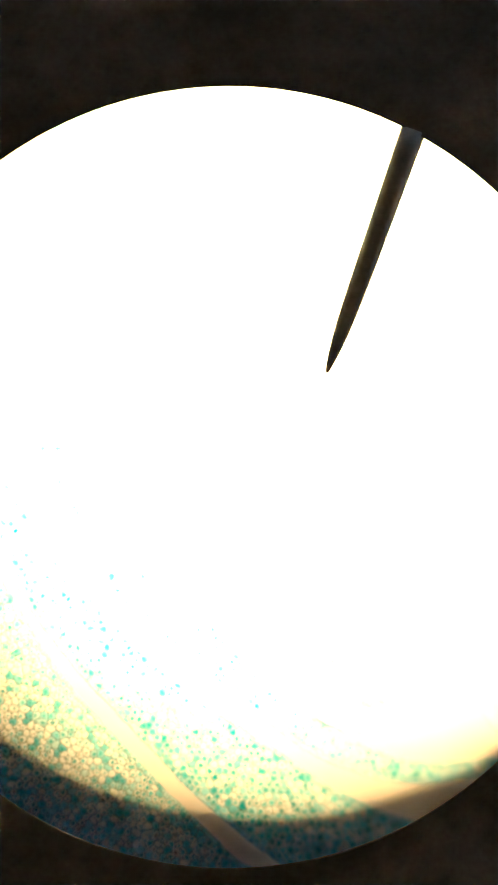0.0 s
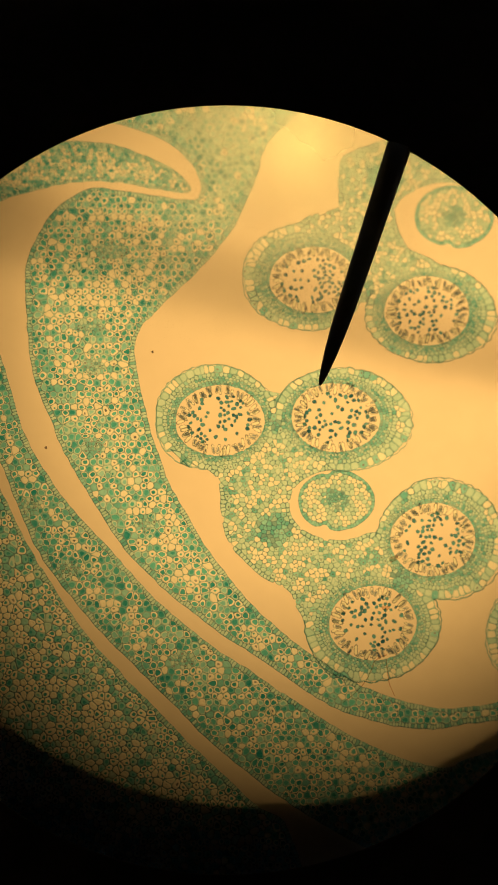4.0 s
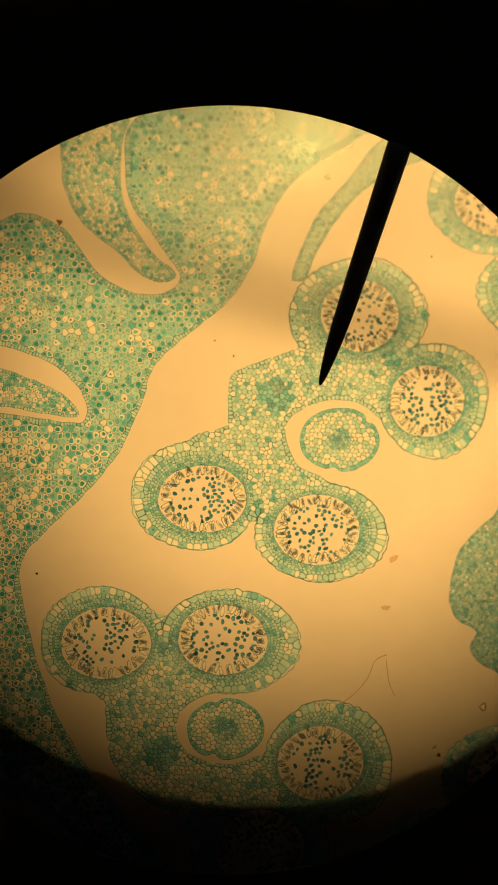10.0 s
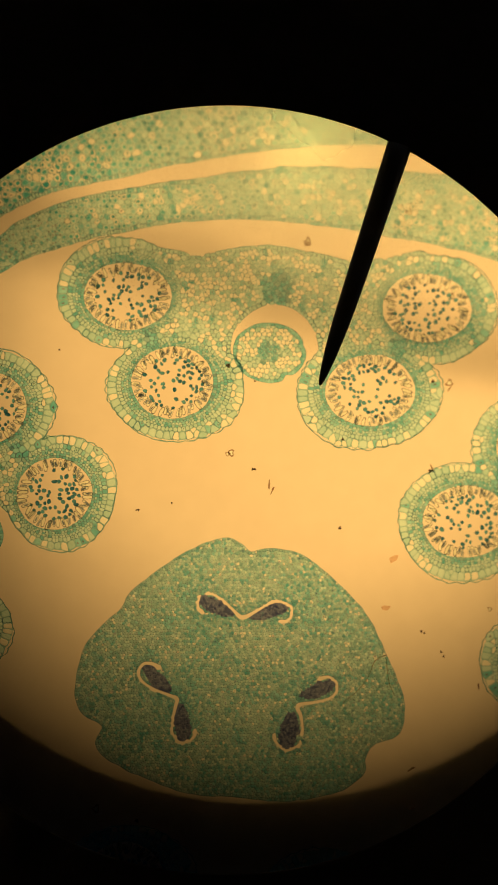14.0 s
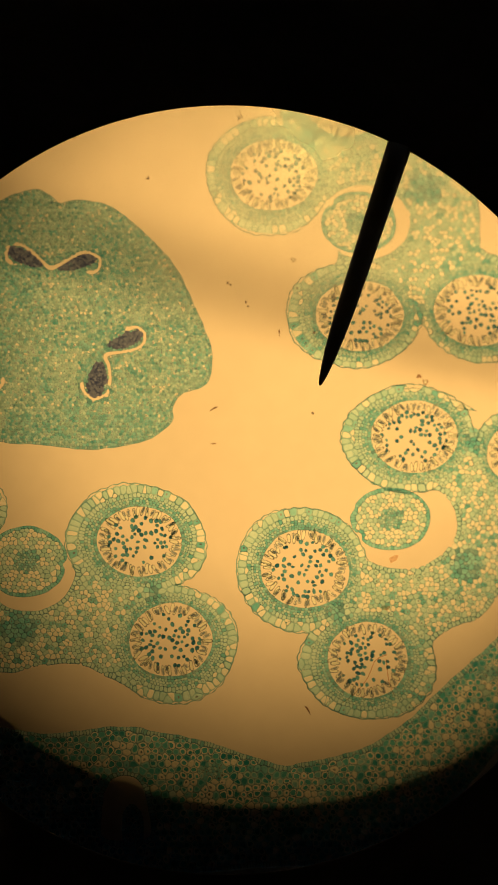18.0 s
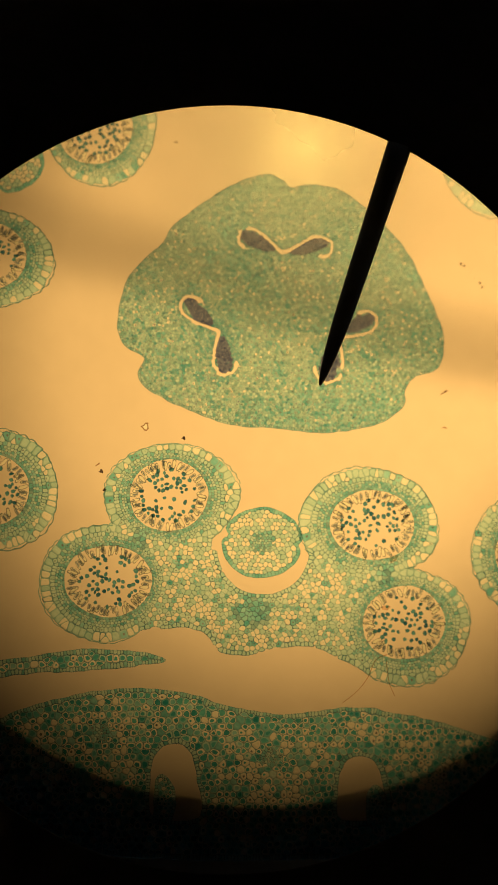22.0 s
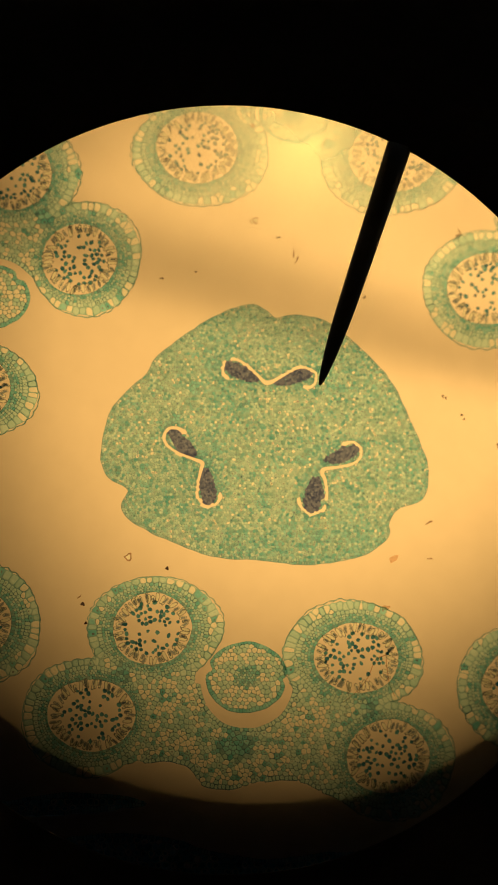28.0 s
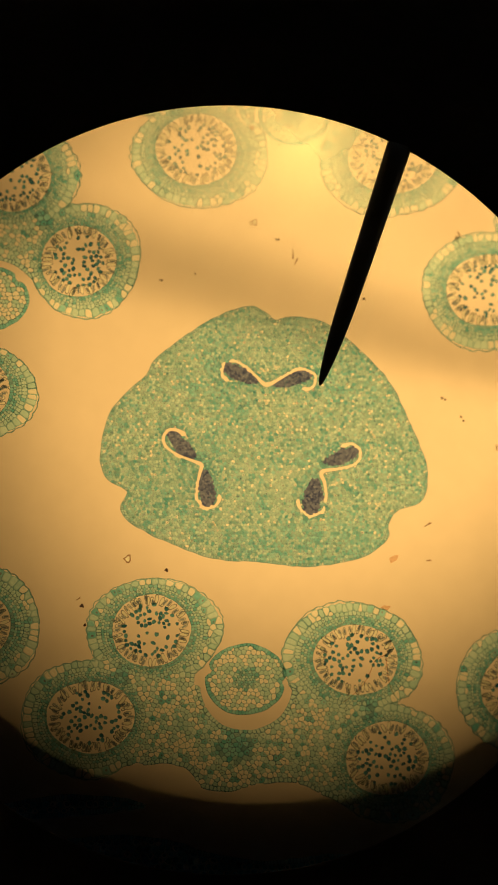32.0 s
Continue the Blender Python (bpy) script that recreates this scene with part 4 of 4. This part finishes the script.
def pointer():
    """A flat needle with a rounded taper, fixed to the stop's rim."""
    k = U * 0.820
    tip, root = Vector((0.01465, 0.01111, 0)), Vector((0.03185, 0.06314, 0))
    way = (tip - root).normalized()
    side = Vector((-way.y, way.x, 0))
    length = (tip - root).length
    bm = bmesh.new()
    rows = []
    for s, w in ((0, 22.5), (0.1, 21.5), (0.35, 19.5), (0.55, 18), (0.68, 16.5), (0.78, 14.6), (0.86, 12.2), (0.92, 9.2), (0.965, 6.2), (0.99, 3.8), (1.0, 1.9)):
        lean = 1.5 * max(0.0, s - 0.6) / 0.4
        mid = root + way * (length * s) + side * (-lean * k)
        rows.append([bm.verts.new(mid + side * (w * k * math.cos(a)) + Vector((0, 0, 6 * k * math.sin(a) * (0.3 + w / 30)))) for a in np.linspace(0, 2 * math.pi, 12, endpoint=False)])
    for a, b in zip(rows, rows[1:]):
        for i in range(12):
            bm.faces.new((a[i], a[(i + 1) % 12], b[(i + 1) % 12], b[i]))
    bm.faces.new(rows[0])
    bm.faces.new(list(reversed(rows[-1])))
    bmesh.ops.recalc_face_normals(bm, faces=bm.faces)
    for f in bm.faces:
        f.smooth = True
    ob = new("pointer", from_bm("pointer", bm, M["pointer"]))
    ob.matrix_world = TILT @ pose(0, 0, STOP_Z)
    return tagged(ob, "black tapered eyepiece pointer fixed to the field stop", "pointer")


pointer()

# unseen plate added below the slide; its offset hole makes the soft bottom vignette
tagged(plate_with_hole("condenser_iris", 0.32, 0.0612, 0.003, -0.085, M["iris"], (0.0227, 0.0236), bevel=0.0), "unseen black plate with a round hole, added for the soft vignette", "iris", kind="structure")

# second unseen plate, added nearer the slide to cut the vignette's sharper edge
stage = tagged(plate_with_hole("stage_aperture", 0.32, 0.1042, 0.001, 0, M["iris"], bevel=0.0), "unseen black plate close under the slide, added for the vignette's edge", "stage aperture", kind="structure")
stage.matrix_world = TILT @ pose(0.00570, 0.0186, -0.0115)


def stray_hair():
    """Added unseen strand bowed over the plate; shades a soft band across the field."""
    bm = bmesh.new()
    ends = Vector((-0.075, 0.0561, -0.0800)), Vector((0.108, 0.0126, -0.0800))
    rows, steps = [], 28
    for i in range(steps + 1):
        t = i / steps
        p = ends[0].lerp(ends[1], t) + Vector((0, 0.0015 * math.sin(7 * t), 0.0415 * min(1.0, math.sin(math.pi * t) * 2.2) ** 1.2))
        r = 0.0033 * (1 - 0.25 * abs(t - 0.4))
        rows.append([bm.verts.new(p + Vector((0.23 * r * math.cos(a), r * math.cos(a), r * math.sin(a)))) for a in np.linspace(0, 2 * math.pi, 8, endpoint=False)])
    for a, b in zip(rows, rows[1:]):
        for i in range(8):
            bm.faces.new((a[i], a[(i + 1) % 8], b[(i + 1) % 8], b[i]))
    bm.faces.new(rows[0])
    bm.faces.new(rows[-1])
    bmesh.ops.recalc_face_normals(bm, faces=bm.faces)
    return tagged(new("stray_hair", from_bm("stray_hair", bm, M["dust_dark"])), "unseen dark strand added over the lower plate to shade a band", "hair")


stray_hair()


def tube(name, r, z0, z1, mat, label, cap_top=True, cap_bottom=True, sides=64):
    bm = bmesh.new()
    wall = 0.006
    rows = []
    for rr, z in ((r, z0), (r, z1), (r + wall, z1), (r + wall, z0)):
        rows.append([bm.verts.new((rr * math.cos(2 * math.pi * i / sides), rr * math.sin(2 * math.pi * i / sides), z)) for i in range(sides)])
    for a, b in zip(rows, rows[1:] + rows[:1]):
        for i in range(sides):
            j = (i + 1) % sides
            bm.faces.new((a[i], a[j], b[j], b[i]))
    for on, ring_in, ring_out, z, dz in ((cap_top, rows[1], rows[2], z1, wall), (cap_bottom, rows[0], rows[3], z0, -wall)):
        if on:
            lid = [[bm.verts.new(((r + wall) * math.cos(2 * math.pi * i / sides), (r + wall) * math.sin(2 * math.pi * i / sides), z + d)) for i in range(sides)] for d in (0.0005 * (1 if dz > 0 else -1), dz)]
            bm.faces.new(lid[0])
            bm.faces.new(lid[1])
            for i in range(sides):
                j = (i + 1) % sides
                bm.faces.new((lid[0][i], lid[0][j], lid[1][j], lid[1][i]))
    bmesh.ops.recalc_face_normals(bm, faces=bm.faces)
    return tagged(new(name, from_bm(name, bm, mat)), label, "microscope tube", kind="structure")


tube("eyepiece_tube", 0.175, 0.046, 0.31, M["tube"], "black lined eyepiece tube", True, False)
tube("illuminator_housing", 0.45, -0.56, -0.012, M["housing"], "black illuminator housing below the stage", False, True)


# ---------------------------------------------------------------- dust on the slide
def speck(kind, x, y, size, turn):
    """Dust mounted with the section: a flake, a hollow crystal or a fibre."""
    bm = bmesh.new()
    n = 9
    wob = [1 + 0.28 * math.sin(i * 2.1 + x) + 0.15 * math.sin(i * 3.7 + y) for i in range(n)]
    if kind == "fibre":
        rx, ry, inner = size, max(1.2, size * 0.17), 0.0
    else:
        rx, ry, inner = size * 0.5, size * 0.42, 0.62 if kind == "crystal" else 0.0
    outer = [bm.verts.new((rx * w * math.cos(2 * math.pi * i / n) * U, ry * w * math.sin(2 * math.pi * i / n) * U, 0.2 * U)) for i, w in enumerate(wob)]
    mid = [bm.verts.new((v.co.x * 0.8, v.co.y * 0.8, 1.6 * U)) for v in outer]
    for i in range(n):
        j = (i + 1) % n
        bm.faces.new((outer[i], outer[j], mid[j], mid[i]))
    if inner:
        low = [bm.verts.new((v.co.x * inner, v.co.y * inner, 0.5 * U)) for v in outer]
        for i in range(n):
            j = (i + 1) % n
            bm.faces.new((mid[i], mid[j], low[j], low[i]))
        bm.faces.new(low).material_index = 1
    else:
        bm.faces.new(mid)
    name = {"flake": "dust_flake", "crystal": "dust_crystal", "fibre": "dust_fibre"}[kind]
    me = from_bm(name, bm, M["dust_dark"] if kind == "flake" and size < 9 else M["dust"])
    me.materials.append(M["clear"])
    ob = new(name, me)
    words = {"flake": "tiny dark dust flake on the clear slide", "crystal": "small brown-rimmed hollow crystal on the slide", "fibre": "short thin brown fibre on the slide"}
    ob.matrix_world = pose(x * U, y * U, 0, 0, 0, turn)
    moving.append((ob, x, y, np.array([(x, y)], float), np.array([(x, y)], float)))
    turned[ob.name] = turn
    return tagged(ob, words[kind], "dust", "dust on the slide")


turned = {}
flakes = [(-924, 639), (-284, -259), (-278, -291), (-660, 442), (-627, 415), (51, 376), (-284, 584), (361, 373), (204, 273), (147, 770),
          (8, 559), (55, 532), (210, 429), (366, 530), (492, 13), (345, 96), (376, 59), (675, -65), (490, -129), (847, -657),
          (-141, -201), (55, 376), (-149, 305), (-91, 317), (340, 99), (372, 66), (-963, 38), (-1145, -130), (-153, 305)]
crystals = [(7, 403), (394, 527), (321, 821), (397, 676), (147, 774), (702, 483), (686, -75), (455, 139), (897, -79), (947, -526), (744, 262), (-208, -181), (13, 405), (-464, 720)]
fibres = [(-290, -247), (86, 339), (431, 13), (477, -636), (910, -263), (315, -183), (315, -121), (394, 517), (80, 349), (364, 379)]
sizes = [11, 8, 6, 3.5, 4, 5, 4, 8, 6, 11, 9, 4, 6, 7, 6, 4, 4, 9, 5, 9, 7, 5, 4.5, 3.5, 5, 4.5, 5, 5, 3]
for (x, y), w in zip(flakes, sizes):
    speck("flake", x, y, w, 37 * (x % 9))
for k, (x, y) in enumerate(crystals):
    speck("crystal", x, y, 9 + (k * 5) % 7, 23 * k)
for k, (x, y) in enumerate(fibres):
    speck("fibre", x, y, 5 + (k * 3) % 5, 35 + 29 * k)



def motions():
    """The stage carries the slide and the whole section on it."""
    rows = [
        (0.0, 773.4, 34.0, 0.0040),
        (1.0, 777.4, 37.0, 0.0032),
        (1.5, 781.2, 33.4, 0.0025),
        (2.0, 782.5, 30.4, 0.0018),
        (2.5, 783.2, 36.6, 0.0010),
        (3.0, 787.7, 74.1, 0.0005),
        (3.5, 791.6, 105.8, 0.0002),
        (5.5, 796.0, 143.7, 0.0000),
        (6.0, 799.1, 166.9, 0.0000),
        (6.5, 801.6, 186.8, 0.0000),
        (7.0, 796.4, 143.4, 0.0000),
        (7.5, 779.4, 8.1, 0.0000),
        (8.0, 759.8, -148.5, 0.0000),
        (8.5, 752.3, -207.7, 0.0000),
        (9.0, 661.9, -183.4, 0.0000),
        (9.5, 610.6, -174.2, 0.0000),
        (10.0, 599.9, -262.3, 0.0000),
        (10.5, 485.1, -236.2, 0.0000),
        (11.0, 312.1, -204.8, 0.0000),
        (11.5, 298.2, -320.6, 0.0000),
        (12.0, 275.6, -509.5, 0.0000),
        (12.5, 188.2, -513.7, 0.0000),
        (13.0, -5.4, -480.0, 0.0000),
        (13.5, -49.9, -467.4, 0.0000),
        (14.0, -44.6, -423.2, 0.0000),
        (14.5, -138.1, -407.0, 0.0000),
        (15.0, -367.3, -374.5, 0.0000),
        (15.5, -384.4, -330.8, 0.0000),
        (17.5, -388.5, 85.7, 0.0000),
        (18.0, -377.4, 180.9, 0.0000),
        (18.5, -521.5, 198.7, 0.0000),
        (19.0, -575.4, 200.9, 0.0000),
        (19.5, -565.8, 280.1, 0.0000),
        (20.0, -545.9, 302.1, 0.0000),
        (20.5, -354.9, 266.3, 0.0000),
        (21.0, -247.3, 252.9, 0.0000),
        (21.5, -18.2, 225.1, 0.0000),
        (22.0, 25.9, 208.7, 0.0000),
        (22.5, 13.3, 105.8, 0.0000),
        (23.0, 0.0, 0.0, 0.0000),
        (23.5, -1.6, -13.6, 0.0000),
        (24.0, -1.6, -13.7, 0.0000),
        (24.5, -1.7, -14.1, 0.0000),
        (25.0, -1.7, -15.2, 0.0000),
        (25.5, -1.7, -15.3, 0.0000),
        (27.5, -1.7, -18.1, 0.0000),
        (28.0, -1.7, -18.3, 0.0000),
        (28.5, -2.0, -18.6, 0.0000),
        (29.0, -2.0, -19.7, 0.0000),
        (29.5, -2.0, -19.9, 0.0000),
        (30.0, -2.2, -19.9, 0.0000),
        (30.5, -2.8, -20.9, 0.0000),
        (31.0, -2.9, -21.2, 0.0000),
        (31.5, -2.9, -21.3, 0.0000),
        (32.0, -3.0, -21.4, 0.0000),
    ]
    for ob, x, y, edge, drawn in moving:
        walk(ob, [(t, TILT @ pose((x + sx + dx) * U, (y + sy + dy) * U, z, 0, 0, turned.get(ob.name, 0))) for t, sx, sy, z in rows for dx, dy in [swing(edge, drawn, sx, sy)]])
    # the blurring plate starts high; the defocus fades as it sinks
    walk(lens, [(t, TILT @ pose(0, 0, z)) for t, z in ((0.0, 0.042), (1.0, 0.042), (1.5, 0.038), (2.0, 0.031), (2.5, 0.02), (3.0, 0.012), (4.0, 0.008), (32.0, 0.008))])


motions()
